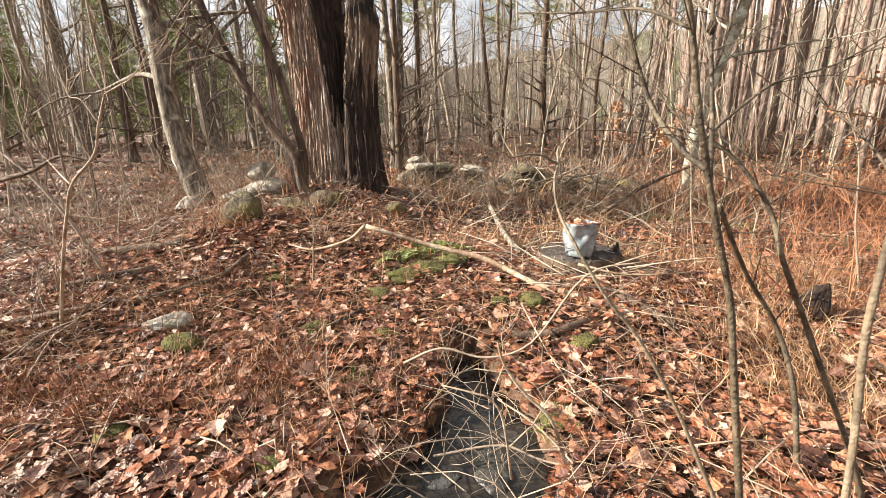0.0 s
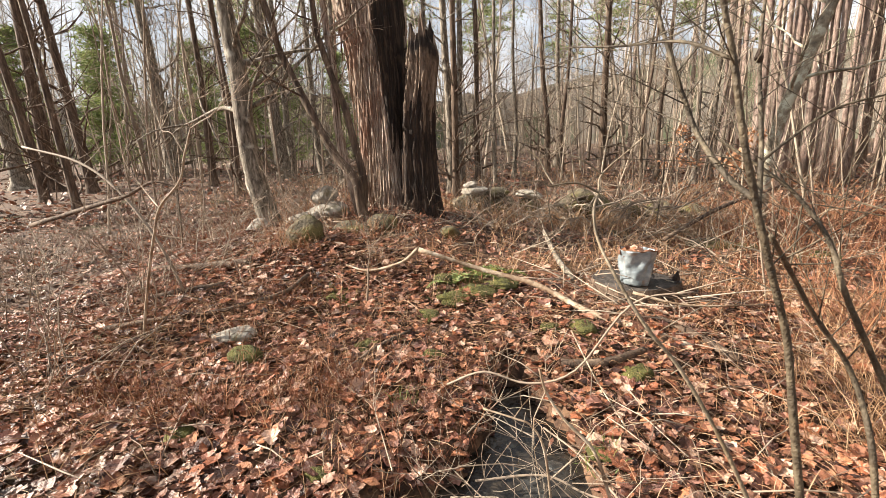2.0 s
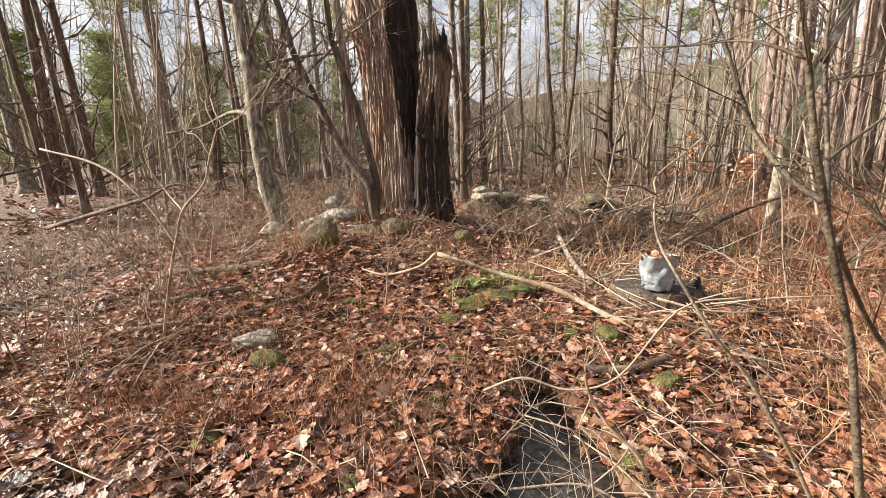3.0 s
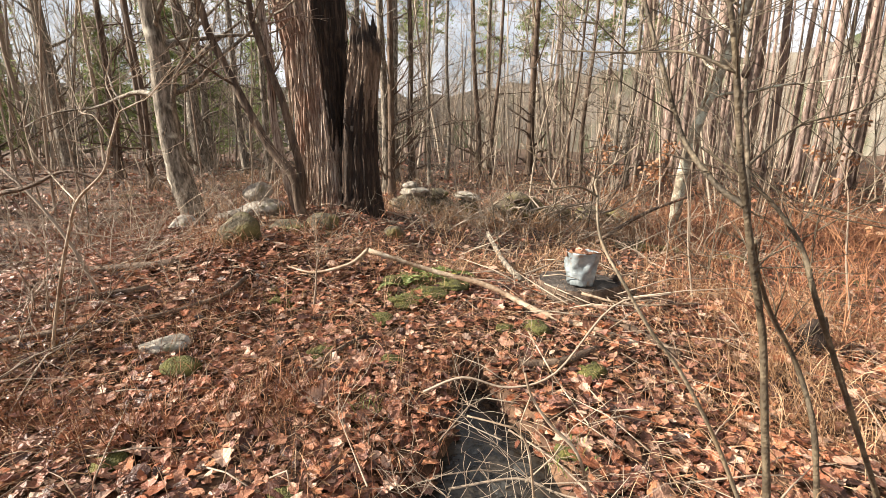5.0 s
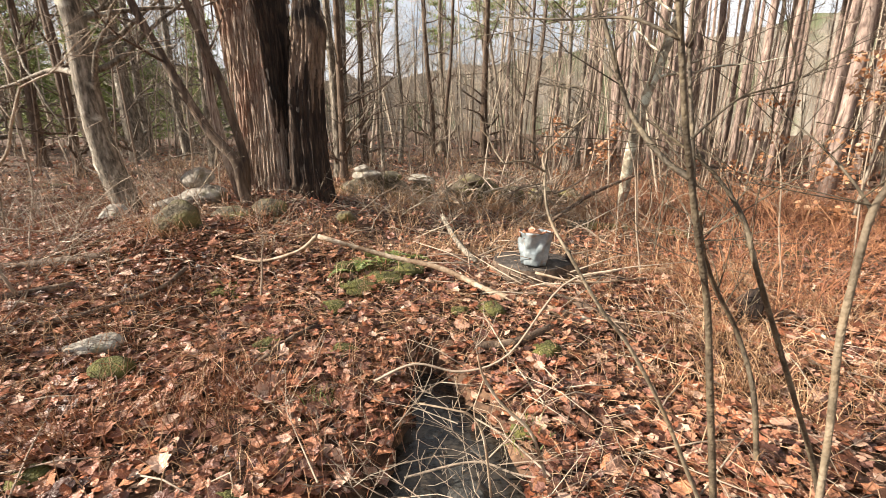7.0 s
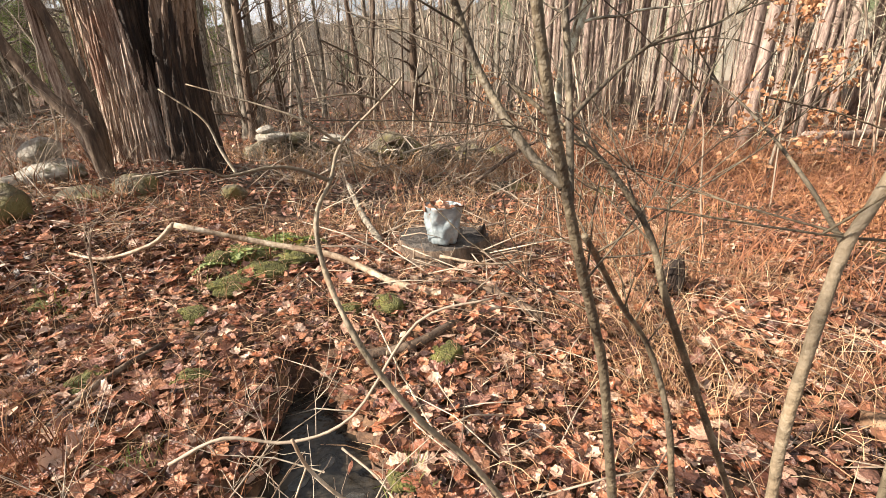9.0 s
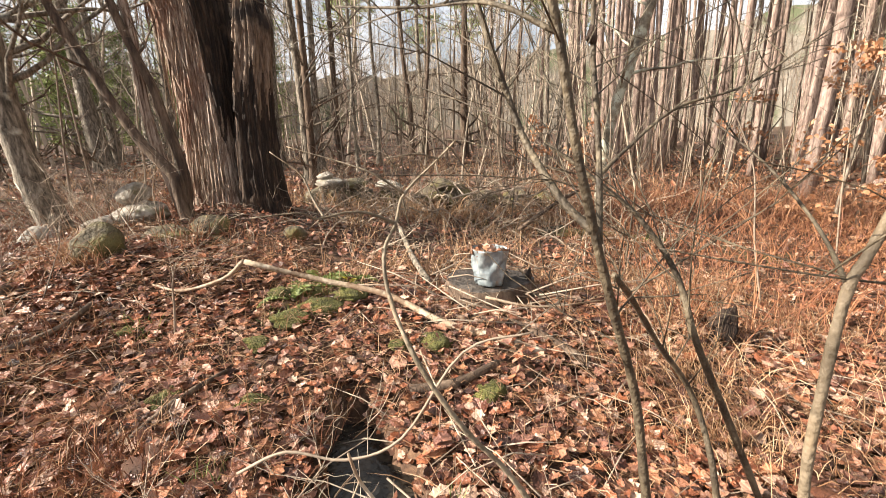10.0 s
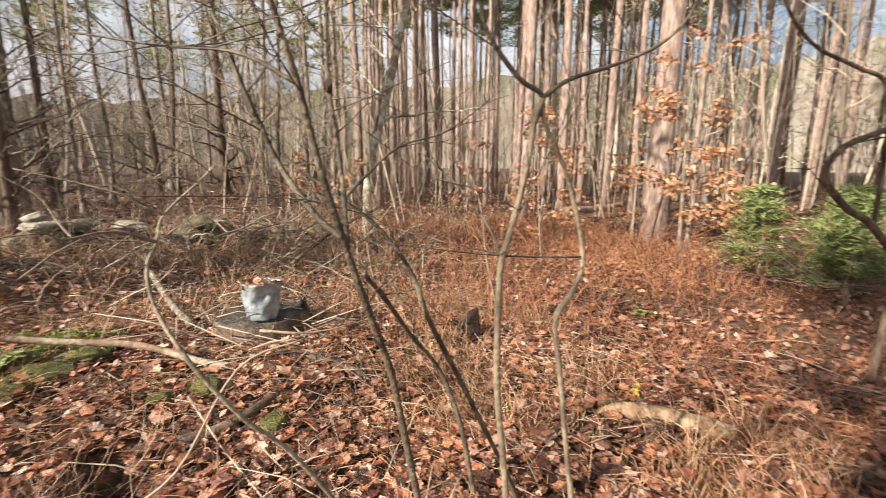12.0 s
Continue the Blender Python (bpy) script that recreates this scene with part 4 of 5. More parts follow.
tufts("dry_grass", "dead grass before the tumbled wall", spots(29, 60, -2.2, 2.4, 7.2, 8.0, 0.1), 18, 0.4, 0.12, 0.0035, STRAW, seed=29)
tufts("green_grass", "small tufts of green grass in the leaves", [(-1.6, 3.05), (-1.5, 3.0), (-0.62, 3.2), (-0.55, 3.3), (-0.7, 3.25), (0.53, 1.75), (-0.45, 1.85)], 36, 0.14, 0.05, 0.0022, GREENLEAF, seed=17)

tufts("dry_stems", "fine reddish dead stems standing in the leaves", spots(41, 260, -3.6, 0.0, 0.9, 3.6, 0.25), 8, 0.30, 0.10, 0.0014, RUST, category="bracken", seed=41)
tufts("dry_grass", "pale bent straw over the leaves", spots(43, 170, -2.5, 3.0, 1.0, 3.8, 0.3), 7, 0.34, 0.10, 0.0014, STRAW, seed=43)
tufts("dry_grass", "tangle of pale dead grass beside the rotten log", spots(45, 26, 2.3, 3.3, 0.9, 1.5, 0.0), 16, 0.34, 0.08, 0.0022, STRAW, seed=45)
tufts("dry_grass", "matted straw clump beside the saplings", spots(47, 30, 1.6, 2.3, 1.9, 2.9, 0.0), 22, 0.26, 0.12, 0.0018, STRAW, (-0.35, -0.2), seed=47)

random.seed(31)
g = Geo()
for k in range(19000):      # fine straw and leaf stalks strewn flat
    x, y = random.uniform(-3.4, 3.8), 0.7 + 4.2 * random.random()
    if float(vn(np.array(x * 1.7 + 9), np.array(y * 1.7))) < random.uniform(0.1, 0.8):
        continue
    a, l = random.uniform(0, 6.28), random.uniform(0.05, 0.24)
    z = gz(x, y) + random.uniform(0.015, 0.06)
    if z < WATER_Z:
        continue
    g.blade((x, y, z), (x + l * math.cos(a), y + l * math.sin(a), z + random.uniform(-0.02, 0.06)), random.uniform(0.0008, 0.0022), random.uniform(0, 0.03))
tagged(g.made("straw_litter", STRAW, smooth=False), "fine pale straw strewn over the leaves", "straw", kind="stuff")
random.seed(33)
g = Geo()
for x, y in spots(19, 900, -5.5, 4.5, 0.9, 6.5, 0.25):      # sticks lying on the leaves
    a = random.uniform(0, 6.28)
    l = random.uniform(0.15, 0.7)
    r = random.uniform(0.0015, 0.005)
    p = Vector((x, y, gz(x, y) + 0.035))
    q = Vector((x + l * math.cos(a), y + l * math.sin(a), gz(x + l * math.cos(a), y + l * math.sin(a)) + random.uniform(0.03, 0.12)))
    m = (p + q) / 2 + Vector((random.uniform(-.04, .04), random.uniform(-.04, .04), 0.03))
    g.tube([p, m, q], [r, r * .9, r * .4], 4)
for k in range(60):      # sticks heaped round the stump
    a, d = random.uniform(0, 6.28), random.uniform(0.3, 0.7)
    x, y = 0.8 + d * math.cos(a), 3.85 + d * math.sin(a)
    b = random.uniform(0, 6.28)
    l = random.uniform(0.3, 0.9)
    p = Vector((x, y, gz(x, y) + random.uniform(0.02, 0.2)))
    q = Vector((x + l * math.cos(b), y + l * math.sin(b), gz(x, y) + random.uniform(0.03, 0.3)))
    g.tube([p, (p + q) / 2 + Vector((0, 0, random.uniform(-.02, .06))), q], [0.006, 0.005, 0.002], 4)
tagged(g.made("fallen_twigs", TWIG), "thin grey-brown twigs lying on the leaves", "twigs", kind="stuff")
g = Geo()
for x, y in spots(23, 260, -7.0, -2.4, 1.3, 6.0, 0.3):      # bare brush
    branch(g, (x, y, gz(x, y)), (random.uniform(-.7, .7), random.uniform(-.7, .7), 0.8), random.uniform(0.4, 1.1), 0.006, 2, 0.3, 0.0, 3, 4)
tagged(g.made("bare_brush", TWIG), "tangle of thin bare grey brush", "brush", kind="stuff")
g = Geo()
for x, y in spots(25, 190, 2.0, 7.5, 2.6, 9.0, 0.2):
    branch(g, (x, y, gz(x, y)), (random.uniform(-.8, .8), random.uniform(-.8, .8), 0.9), random.uniform(0.5, 1.4), 0.006, 2, 0.3, -0.04, 3, 4)
tagged(g.made("brambles", RUST), "arching red-brown bramble canes", "brambles", kind="stuff")
g = Geo()
for x, y in spots(27, 120, -1.6, 2.8, 4.6, 8.6, 0.2):
    branch(g, (x, y, gz(x, y)), (random.uniform(-1, 1), random.uniform(-1, 1), 0.45), random.uniform(0.5, 1.4), 0.009, 2, 0.3, 0.0, 3, 4)
for k in range(40):
    x, y = random.uniform(-0.5, 2.0), random.uniform(7.2, 8.3)
    branch(g, (x, y, gz(x, y) + random.uniform(0, 0.4)), (random.uniform(-1, 1), random.uniform(-1, 1), 0.2), random.uniform(0.6, 1.5), 0.017, 1, 0.35, 0.0, 3, 4)
tagged(g.made("brushwood", TWIG), "heap of dead grey brushwood along the wall", "brush", kind="stuff")


random.seed(91)
g = Geo()
for k in range(17):      # twiggy dead brush hanging over the water
    x, y = random.uniform(-0.35, 0.55), random.uniform(1.15, 1.9)
    branch(g, (x, y, gz(x, y) + random.uniform(0.05, 0.3)), (random.uniform(-1, 1), random.uniform(-0.5, 0.7), random.uniform(0.0, 0.5)), random.uniform(0.35, 0.7), 0.0042, 2, 0.42, 0.0, 3, 4)
tagged(g.made("dead_brush", TWIG), "pale dead twiggy brush over the rivulet", "brush", kind="stuff")

# ---- fallen branches ----
def limb(label, pts, r0, r1, mat, lift=0.03, twigs=0, seed=1, name="fallen_branch"):
    """A crooked branch lying on the ground; pts give x, y and height over the ground."""
    random.seed(seed)
    p = smooth_path([(x, y, gz(x, y) + dz) for x, y, dz in pts], 5)
    g = Geo()
    n = len(p)
    rad = [(r0 + (r1 - r0) * i / (n - 1)) * random.uniform(0.9, 1.12) for i in range(n)]
    g.tube(p, rad, 10, 0.08)
    for _ in range(twigs):
        q, d = along(p, random.uniform(0.2, 0.95))
        branch(g, q, d + Vector((random.uniform(-1, 1), random.uniform(-1, 1), random.uniform(-0.2, 0.5))), random.uniform(0.15, 0.45), min(0.003, r1 * 0.4), 1, 0.5, 0, 3)
    return tagged(g.made(name, mat), label, "branch", "fallen branches")


limb("long pale fallen branch with peeling bark", [(-0.98, 3.42, 0.36), (-0.45, 3.5, 0.25), (0.05, 3.42, 0.14), (0.45, 3.2, 0.06), (0.80, 3.05, 0.03), (1.10, 2.92, 0.03)], 0.017, 0.030, PALE, seed=2)
limb("thin pale broken end of a fallen branch", [(-0.98, 3.42, 0.37), (-1.15, 3.42, 0.22), (-1.5, 3.45, 0.08), (-1.8, 3.55, 0.03)], 0.018, 0.008, PALE, seed=3)
limb("dark fallen branch with a rotten end", [(0.55, 3.3, 0.05), (0.95, 3.25, 0.05), (1.35, 2.85, 0.06)], 0.02, 0.03, BROWNBARK, seed=4, twigs=5)
limb("pale thin stick lying across the leaves", [(0.75, 3.25, 0.2), (1.1, 3.2, 0.2), (1.6, 3.35, 0.24)], 0.010, 0.004, PALE, seed=5, twigs=3)
limb("pale rotten fallen log", [(-3.8, 3.15, 0.03), (-3.3, 3.25, 0.06), (-2.75, 3.35, 0.05)], 0.034, 0.045, BROWNBARK, seed=6)
limb("grey fallen limb half under leaves", [(-3.3, 2.55, 0.03), (-2.95, 2.68, 0.05), (-2.65, 2.9, 0.05)], 0.026, 0.032, BROWNBARK, seed=7)
limb("long dark fallen branch", [(-3.0, 2.05, 0.04), (-2.65, 2.2, 0.06), (-2.27, 2.46, 0.05), (-2.0, 2.85, 0.07), (-1.95, 3.15, 0.1)], 0.028, 0.018, BROWNBARK, seed=8, twigs=4)
limb("grey fallen stick against the mound", [(-0.1, 5.2, 0.3), (0.1, 4.6, 0.15), (0.3, 4.0, 0.06)], 0.025, 0.03, GREYBARK, seed=9)
limb("half-buried dark branch by the rivulet", [(0.3, 2.55, 0.03), (0.55, 2.6, 0.05), (0.8, 2.75, 0.05)], 0.032, 0.022, BROWNBARK, seed=10)
limb("dark stick across the bank", [(-0.95, 2.05, 0.03), (-0.85, 2.3, 0.07), (-0.75, 2.6, 0.05)], 0.02, 0.012, BROWNBARK, seed=11)
limb("pale thin stick standing in the leaves", [(0.35, 2.7, 0.16), (0.5, 2.35, 0.1), (0.65, 2.0, 0.04)], 0.005, 0.004, PALE, seed=12)
limb("short tan rotten log on the leaves", [(2.5, 1.95, 0.03), (2.75, 1.72, 0.05), (3.02, 1.45, 0.04)], 0.05, 0.055, ROTLOG, seed=13)
limb("grey crooked stick across the water", [(0.0, 1.55, 0.14), (0.3, 1.6, 0.22), (0.5, 1.55, 0.14), (0.85, 1.45, 0.03)], 0.006, 0.004, TWIG, seed=14, twigs=4)
limb("thin grey stick over the water", [(0.25, 2.05, 0.12), (0.45, 1.8, 0.16), (0.6, 1.45, 0.08)], 0.005, 0.004, TWIG, seed=15, twigs=3)
limb("mossy fallen log in the grass", [(1.6, 6.4, 0.05), (2.2, 6.3, 0.06), (2.8, 6.25, 0.04)], 0.06, 0.05, MOSSTONE, seed=16)
limb("dark bare branch leaning in the brush", [(1.3, 6.0, 0.15), (2.0, 6.5, 0.5), (2.8, 7.0, 0.85)], 0.03, 0.02, BROWNBARK, seed=18, twigs=6)
limb("fallen pine trunk under the pines", [(11.0, 12.2, 0.12), (13.5, 13.0, 0.14), (16, 14.2, 0.15)], 0.14, 0.12, PINEBARK, seed=19)


# ---- saplings in front ----
def sapling(label, stems, bark, twigs, seed, group="saplings"):
    """stems: paths with radii at both ends; the first starts at the foot."""
    random.seed(seed)
    foot = Vector(stems[0][0][0])
    root = tagged(new("sapling"), label, "sapling", group)
    root.location = foot
    t = Geo()
    for pts, r0, r1 in stems:
        p = [q - foot for q in smooth_path(pts, 6)]
        g = Geo()
        n = len(p)
        g.tube(p, [(r0 + (r1 - r0) * i / (n - 1)) * random.uniform(0.93, 1.08) for i in range(n)], 10, 0.05)
        g.made("stem", bark, root)
        for k in range(twigs):
            q, d = along(p, random.uniform(0.35, 0.98))
            s = Vector((random.uniform(-1, 1), random.uniform(-0.6, 1), random.uniform(-0.1, 0.8))).normalized()
            branch(t, q, d * 0.5 + s, random.uniform(0.2, 0.6), max(0.002, r1 * 0.4), 1, 0.22, 0.02, 3, 5)
    tagged(t.made("twigs", bark, root), kind="stuff")
    return root


sapling("olive-brown forked sapling with bare twigs", [
    ([(1.16, 1.30, gz(1.16, 1.3) - 0.03), (1.09, 1.29, 0.2), (1.035, 1.28, 0.493), (0.993, 1.27, 0.71), (0.909, 1.22, 0.947), (0.856, 1.19, 1.108), (0.808, 1.165, 1.268), (0.764, 1.14, 1.45), (0.738, 1.12, 1.529), (0.66, 1.08, 1.8), (0.6, 1.05, 2.3)], 0.012, 0.0052),
    ([(0.856, 1.19, 1.105), (0.809, 1.28, 1.157), (0.749, 1.38, 1.268), (0.711, 1.40, 1.367), (0.671, 1.40, 1.474), (0.628, 1.45, 1.624), (0.55, 1.5, 1.9)], 0.0088, 0.0058),
    ([(0.87, 1.20, 1.08), (0.885, 1.3, 1.259), (0.876, 1.35, 1.451), (0.875, 1.36, 1.592), (0.88, 1.36, 1.9)], 0.007, 0.003),
    ([(1.46, 1.58, gz(1.46, 1.58) - 0.02), (1.41, 1.62, 0.205), (1.352, 1.70, 0.434), (1.181, 1.6, 0.665), (1.037, 1.45, 0.866), (0.92, 1.25, 1.0)], 0.011, 0.007),
    ([(1.60, 1.42, gz(1.6, 1.42) - 0.02), (1.509, 1.4, 0.076), (1.244, 1.32, 0.594), (1.113, 1.27, 0.837), (1.069, 1.3, 0.981), (0.996, 1.34, 1.097), (0.917, 1.36, 1.169), (0.8, 1.4, 1.26)], 0.010, 0.004),
    ([(0.765, 1.14, 1.44), (0.66, 1.2, 1.50), (0.52, 1.3, 1.52), (0.35, 1.4, 1.55)], 0.005, 0.002),
    ([(0.90, 1.36, 1.18), (0.98, 1.42, 1.24), (1.12, 1.5, 1.33), (1.3, 1.55, 1.38), (1.5, 1.6, 1.5)], 0.005, 0.002),
], SAPBARK, 9, 41)
sapling("leaning sapling with a pale forked top", [
    ([(1.05, 1.06, gz(1.05, 1.06) - 0.02), (0.97, 1.05, 0.12), (0.894, 1.05, 0.299), (0.80, 1.05, 0.5), (0.695, 1.05, 0.682), (0.612, 1.04, 0.788), (0.534, 1.05, 0.912), (0.481, 1.11, 1.007), (0.468, 1.15, 1.083), (0.479, 1.23, 1.119), (0.487, 1.32, 1.165), (0.563, 1.31, 1.238), (0.60, 1.3, 1.275)], 0.0068, 0.002),
    ([(0.479, 1.23, 1.119), (0.434, 1.2, 1.146), (0.395, 1.18, 1.152), (0.348, 1.15, 1.147), (0.328, 1.12, 1.164), (0.25, 1.1, 1.16)], 0.0035, 0.001),
    ([(0.487, 1.32, 1.165), (0.43, 1.3, 1.209), (0.37, 1.3, 1.233), (0.25, 1.3, 1.27)], 0.003, 0.001),
    ([(0.36, 1.16, 1.147), (0.335, 1.18, 1.18), (0.31, 1.2, 1.222), (0.256, 1.2, 1.265)], 0.0025, 0.001),
    ([(0.563, 1.31, 1.238), (0.52, 1.28, 1.25), (0.46, 1.25, 1.245)], 0.0022, 0.001),
], SAPPALE, 0, 43)
limb("pale forked stick hanging over the water", [(0.302, 1.35, 0.85), (0.328, 1.35, 0.76), (0.398, 1.35, 0.65), (0.498, 1.35, 0.45), (0.56, 1.35, 0.2)], 0.004, 0.007, PALE, seed=61, twigs=2)
limb("short pale crooked stick over the bank", [(0.10, 1.32, 0.66), (0.22, 1.3, 0.66), (0.283, 1.3, 0.64), (0.328, 1.3, 0.55), (0.36, 1.3, 0.3)], 0.003, 0.005, PALE, seed=62, twigs=1)
limb("grey stick lying level across the brush", [(-0.1, 1.5, 0.64), (0.061, 1.5, 0.72), (0.243, 1.5, 0.72), (0.421, 1.5, 0.80), (0.606, 1.5, 0.86), (0.8, 1.5, 0.9)], 0.0055, 0.003, TWIG, seed=63, twigs=2)
sapling("crooked twin-stemmed pale sapling with a wide fork", [
    ([(1.27, 1.03, gz(1.27, 1.03) - 0.02), (1.23, 1.03, 0.397), (1.195, 1.03, 0.704), (1.19, 1.03, 0.857), (1.194, 1.03, 1.041), (1.214, 1.03, 1.108), (1.256, 1.03, 1.253), (1.275, 1.03, 1.37), (1.296, 1.03, 1.427)], 0.0098, 0.0062),
    ([(1.52, 1.04, gz(1.52, 1.04) - 0.02), (1.46, 1.03, 0.315), (1.442, 1.03, 0.414), (1.39, 1.03, 0.74), (1.368, 1.03, 0.872), (1.414, 1.03, 0.943), (1.445, 1.03, 1.001), (1.444, 1.03, 1.062), (1.418, 1.03, 1.152), (1.373, 1.03, 1.266), (1.307, 1.03, 1.371), (1.296, 1.03, 1.427)], 0.0085, 0.0055),
], SAPPALE, 0, 45)
# upper part of the twin sapling; its shadow is put in as darker bark
sapling("spreading fork of a crooked sapling, darkened for shadow", [
    ([(1.275, 1.03, 1.37), (1.296, 1.03, 1.432), (1.231, 1.03, 1.466), (1.156, 1.03, 1.54), (1.126, 1.03, 1.614), (1.08, 1.04, 1.9)], 0.0068, 0.004),
    ([(1.296, 1.03, 1.43), (1.376, 1.03, 1.476), (1.534, 1.03, 1.528), (1.688, 1.03, 1.597), (1.792, 1.03, 1.707), (1.9, 1.06, 1.95)], 0.0058, 0.003),
    ([(1.442, 1.03, 1.039), (1.3, 1.04, 1.05), (1.137, 1.03, 1.074), (0.906, 1.03, 1.118)], 0.0028, 0.0012),
    ([(1.2, 1.03, 1.045), (1.26, 1.2, 1.111), (1.244, 1.35, 1.212), (1.183, 1.5, 1.314)], 0.0045, 0.0015),
], SAPBARK, 2, 47)
sapling("dark curling vine-like sapling", [
    ([(4.6, 1.5, gz(4.6, 1.5)), (4.8, 1.55, 0.5), (4.5, 1.6, 0.85), (4.22, 1.65, 0.99), (4.02, 1.7, 1.2), (4.1, 1.66, 1.37), (4.43, 1.6, 1.48), (4.9, 1.6, 1.6)], 0.028, 0.016),
    ([(4.5, 1.6, 0.85), (4.6, 1.65, 1.4), (4.45, 1.65, 1.76), (4.2, 1.7, 1.85), (3.88, 1.8, 1.97), (3.53, 1.8, 2.17), (3.4, 1.8, 2.5)], 0.016, 0.008),
], BROWNBARK, 5, 49)
sapling("thin pale sapling with bare upright twigs", [
    ([(-2.53, 2.0, gz(-2.53, 2.0) - 0.02), (-2.518, 2.0, 0.094), (-2.36, 2.0, 0.537), (-2.26, 2.0, 0.772), (-2.17, 2.0, 0.948), (-1.97, 2.0, 1.11), (-1.893, 2.0, 1.27), (-1.81, 2.0, 1.422)], 0.010, 0.005),
    ([(-1.81, 2.0, 1.422), (-1.85, 2.0, 1.506), (-1.894, 2.03, 1.584), (-1.85, 2.05, 1.72)], 0.004, 0.002),
    ([(-1.81, 2.0, 1.422), (-1.70, 2.0, 1.465), (-1.63, 2.0, 1.492), (-1.5, 2.0, 1.6)], 0.004, 0.002),
    ([(-1.893, 2.0, 1.28), (-2.0, 2.03, 1.40), (-2.1, 2.05, 1.43), (-2.08, 2.06, 1.56)], 0.0035, 0.0015),
    ([(-2.17, 2.0, 0.94), (-2.4, 2.1, 1.05), (-2.6, 2.15, 1.25), (-2.66, 2.2, 1.5)], 0.005, 0.002),
    ([(-2.26, 2.0, 0.77), (-2.05, 2.1, 0.72), (-1.9, 2.15, 0.7)], 0.004, 0.002),
], PALE, 5, 51)
limb("dark fallen limb caught in the brush with pale twigs", [(-4.3, 2.45, 0.80), (-3.26, 2.4, 0.92), (-2.97, 2.4, 0.97), (-2.68, 2.4, 1.05), (-2.43, 2.42, 1.0)], 0.020, 0.006, BROWNBARK, seed=53, twigs=16)
limb("bent grey limb arching through the brush", [(-4.6, 2.7, 1.5), (-3.9, 2.7, 1.25), (-3.4, 2.65, 0.95), (-3.0, 2.6, 0.55), (-2.8, 2.6, 0.1)], 0.010, 0.012, TWIG, seed=54, twigs=12)
for k, (x, y, lx, h) in enumerate([(-1.3, 3.0, 0.1, 0.5), (0.1, 5.2, -0.4, 1.3), (1.9, 4.2, -0.35, 1.5), (2.3, 5.0, 0.1, 1.6), (3.1, 4.0, -0.5, 1.7), (-4.6, 4.2, 0.3, 2.6), (-5.4, 4.8, -0.4, 3), (1.3, 7.0, 0.2, 2.4), (2.6, 6.4, -0.3, 2.6), (3.8, 6.6, 0.4, 2.8), (4.6, 5.2, -0.3, 2.2)]):
    z = gz(x, y)
    sapling("slender bare brown sapling", [([(x, y, z - 0.02), (x + lx * .3, y, z + h * .35), (x + lx * .5, y, z + h * .7), (x + lx, y, z + h)], 0.010, 0.003)], SAPBARK if k % 2 else TWIG, 9, 60 + k)
# old gall on the sapling's middle stem
boulder("tree_gall", 0.872, 1.345, 1.468, 0.012, 0.011, 0.019, DARKWOOD, "dark withered gall clinging to a sapling twig", 20, 0, 0.25, seed=5, category="gall", group="galls")
# a near-black lump stands in for the darkness of a hole
boulder("rotten_hole", 2.35, 3.25, gz(2.35, 3.25) + 0.12, 0.09, 0.08, 0.16, DARKWOOD, "dark lump standing in for a shaded hole in the grass", 20, 10, 0.25, seed=9, category="stump", group="rotten stubs")


# ---- beeches with withered leaves ----
def beech(x, y, h, lx, leaves, seed):
    random.seed(seed)
    z = gz(x, y)
    t = make_tree("young beech holding withered copper leaves", [(x, y, z), (x + lx * .3, y, z + h * .4), (x + lx, y, z + h)], 0.012 * h, 0.006, GREYBARK, 0, name="beech", group="young beeches")
    b, g = Geo(), Geo()
    for k in range(int(8 + 2 * h)):
        f = random.uniform(0.12, 1)
        a = random.uniform(0, 6.28)
        pts = wavy((lx * f, 0, h * f), (math.cos(a), math.sin(a), 0.15), h * 0.3 * (1.2 - 0.7 * f), 6, 0.15)
        b.tube(pts, [0.006, 0.005, 0.004, 0.003, 0.003, 0.002, 0.001], 4, cap=False)
        for _ in range(leaves * 2):
            q, d = along(pts, random.uniform(0.25, 1))
            q = q + Vector((random.gauss(0, .06), random.gauss(0, .06), random.gauss(-.03, .05)))
            g.blade(q, q + Vector((random.uniform(-1, 1), random.uniform(-1, 1), random.uniform(-1, 0.1))).normalized() * 0.08, 0.022, 0.01)
    tagged(b.made("limbs", GREYBARK, t), kind="stuff")
    tagged(g.made("leaves", BEECH, t, smooth=False), kind="stuff")


for k, a in enumerate([(5.6, 6.6, 2.4, 0.2, 16), (6.6, 7.4, 3.0, -0.3, 16), (5.2, 8.6, 2.2, 0.2, 12), (7.2, 5.0, 3.4, -0.2, 22), (8.2, 5.6, 3.8, 0.3, 22), (6.6, 3.9, 1.5, 0.3, 18), (7.6, 4.0, 1.3, -0.2, 18), (3.0, 10.0, 1.8, 0.2, 10), (9.0, 7.6, 3.0, 0.2, 14), (2.2, 11.5, 1.6, 0.1, 10)]):
    beech(*a, 80 + k)


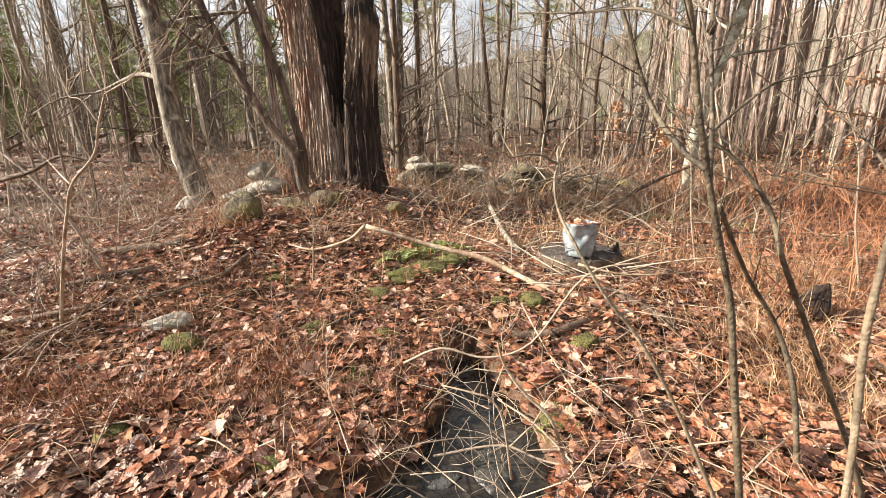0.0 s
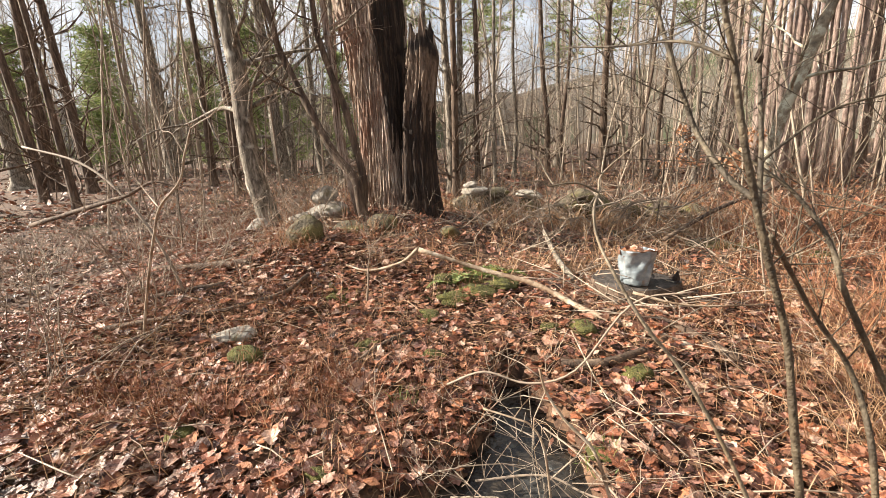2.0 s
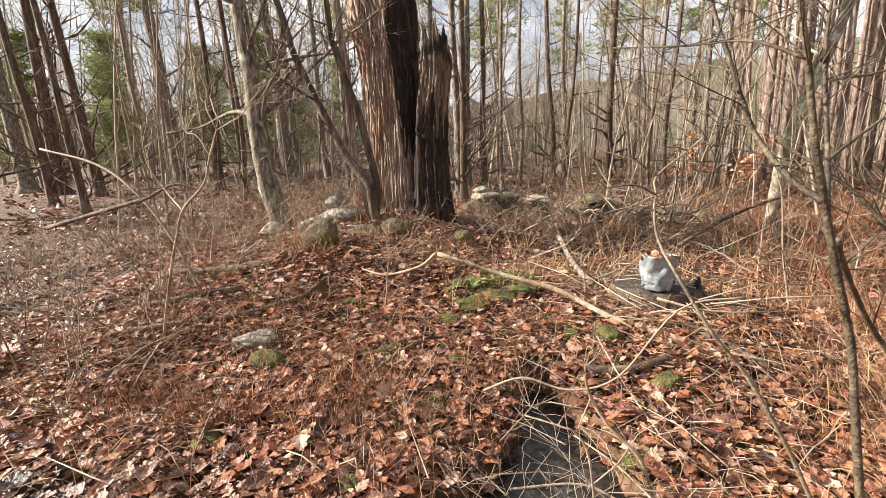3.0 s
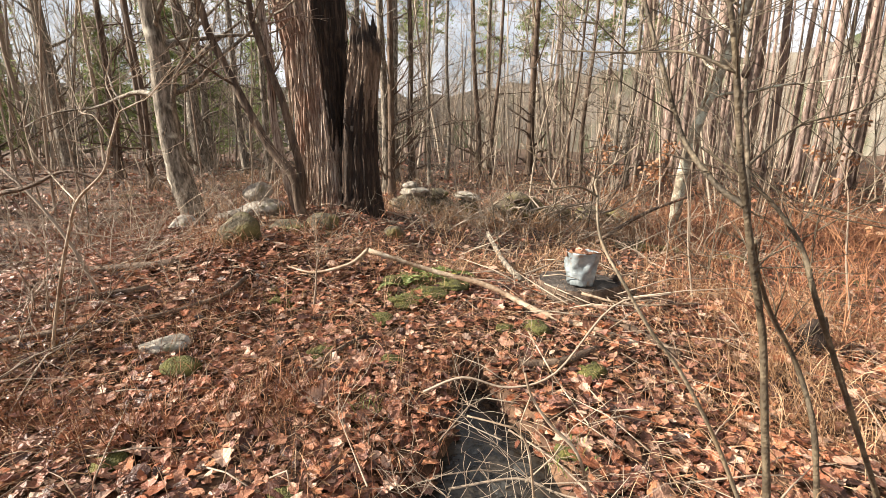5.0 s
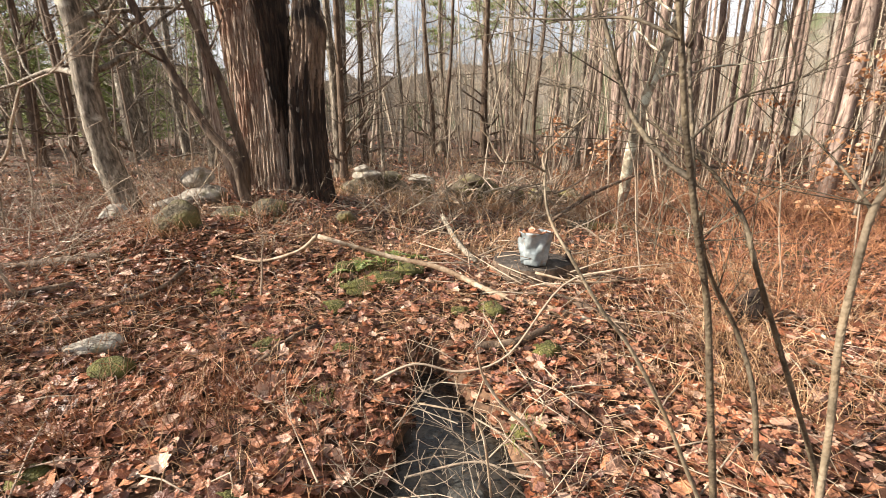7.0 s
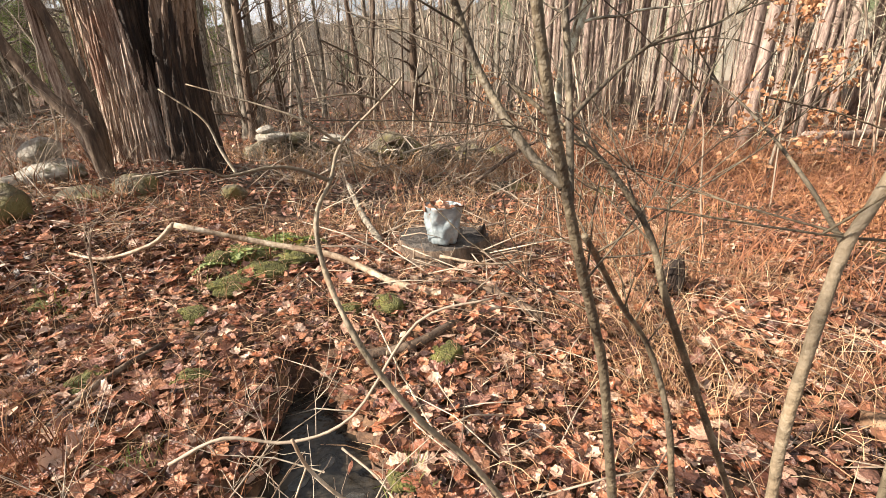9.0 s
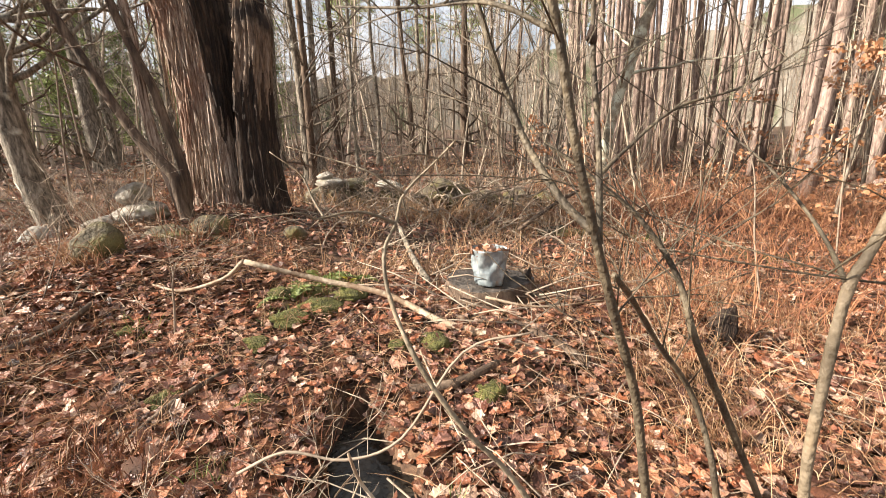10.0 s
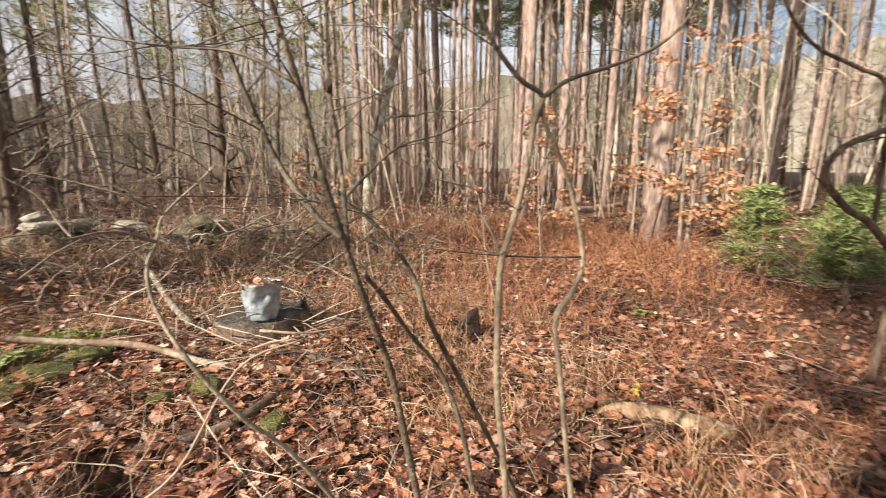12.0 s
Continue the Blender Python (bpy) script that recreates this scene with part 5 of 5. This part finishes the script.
# ---- ferns and green sprigs ----
def fern(x, y, n, size, mat, label, seed):
    random.seed(seed)
    g = Geo()
    z = gz(x, y)
    for k in range(n):
        a = random.uniform(0, 6.28)
        L = size * random.uniform(0.6, 1.1)
        pts = [Vector((L * t * math.cos(a), L * t * math.sin(a), 0.02 + L * (0.9 * t - 0.75 * t * t))) for t in (0, .2, .4, .6, .8, 1)]
        g.tube(pts, [0.003, .0028, .0024, .002, .0015, .001], 3, cap=False)
        for i in range(2, 22):
            t = i / 22
            p, d = along(pts, t)
            s = Vector((-math.sin(a), math.cos(a), 0.1))
            w = L * 0.26 * (1 - t) + 0.012
            for sg in (-1, 1):
                g.blade(p, p + s * (sg * w) + d * (w * 0.4), 0.006, -0.004)
    ob = tagged(g.made("fern", mat, smooth=False), label, "fern", "ferns")
    ob.location = (x, y, z)


fern(-0.62, 3.85, 9, 0.34, GREENLEAF, "green wood fern under the fallen branch", 1)
fern(-0.42, 4.05, 7, 0.30, GREENLEAF, "small green fern beside the mound", 2)
fern(-0.75, 3.55, 6, 0.26, GREENLEAF, "low green fern in the leaves", 3)
fern(2.91, 2.08, 5, 0.12, YELLOWLEAF, "bright yellow-green seedling in the leaves", 4)
fern(4.32, 3.21, 6, 0.18, GREENLEAF, "small bright green plant among leaves", 5)
fern(-0.38, 4.1, 2, 0.22, YELLOWLEAF, "yellowing fern frond on the mound", 6)

# leaves caught in the pail
random.seed(5)
g = Geo()
for k in range(26):
    a, r = random.uniform(0, 6.28), 0.11 * math.sqrt(random.random())
    p = Vector((r * math.cos(a), r * math.sin(a), 0.245 + random.uniform(0, 0.03)))
    d = Vector((random.uniform(-1, 1), random.uniform(-1, 1), random.uniform(0, 0.5))).normalized() * random.uniform(0.05, 0.09)
    g.blade(p - d * 0.5, p + d * 0.5, 0.022, 0.012)
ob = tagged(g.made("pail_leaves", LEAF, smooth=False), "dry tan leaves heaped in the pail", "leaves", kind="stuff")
ob.location = pail.location

# ---- single leaves nearest to the path ----
random.seed(77)
LEAF_MESH = []
for k, pts in enumerate(VARIANTS):
    me = bpy.data.meshes.new("leaf")
    m = len(pts)
    me.from_pydata(pts.tolist(), [], [(0, i, i % (m - 1) + 1) for i in range(1, m)])
    me.materials.append(LEAF_ONE)
    LEAF_MESH.append(me)
made = 0
while made < 290:
    x, y = random.uniform(-1.6, 2.0), random.uniform(1.0, 2.7)
    if float(stream_depth(np.array(x), np.array(y))) > 0.3 and random.random() > 0.06:
        continue
    ob = new("leaf", LEAF_MESH[random.randrange(len(LEAF_MESH))])
    ob.parent = ground
    s = random.uniform(0.065, 0.125)
    ob.matrix_basis = pose(x, y, max(gz(x, y), WATER_Z) + random.uniform(0.03, 0.055), random.gauss(0, 20), random.gauss(0, 20), random.uniform(0, 360)) @ Matrix.Scale(s, 4)
    made += 1
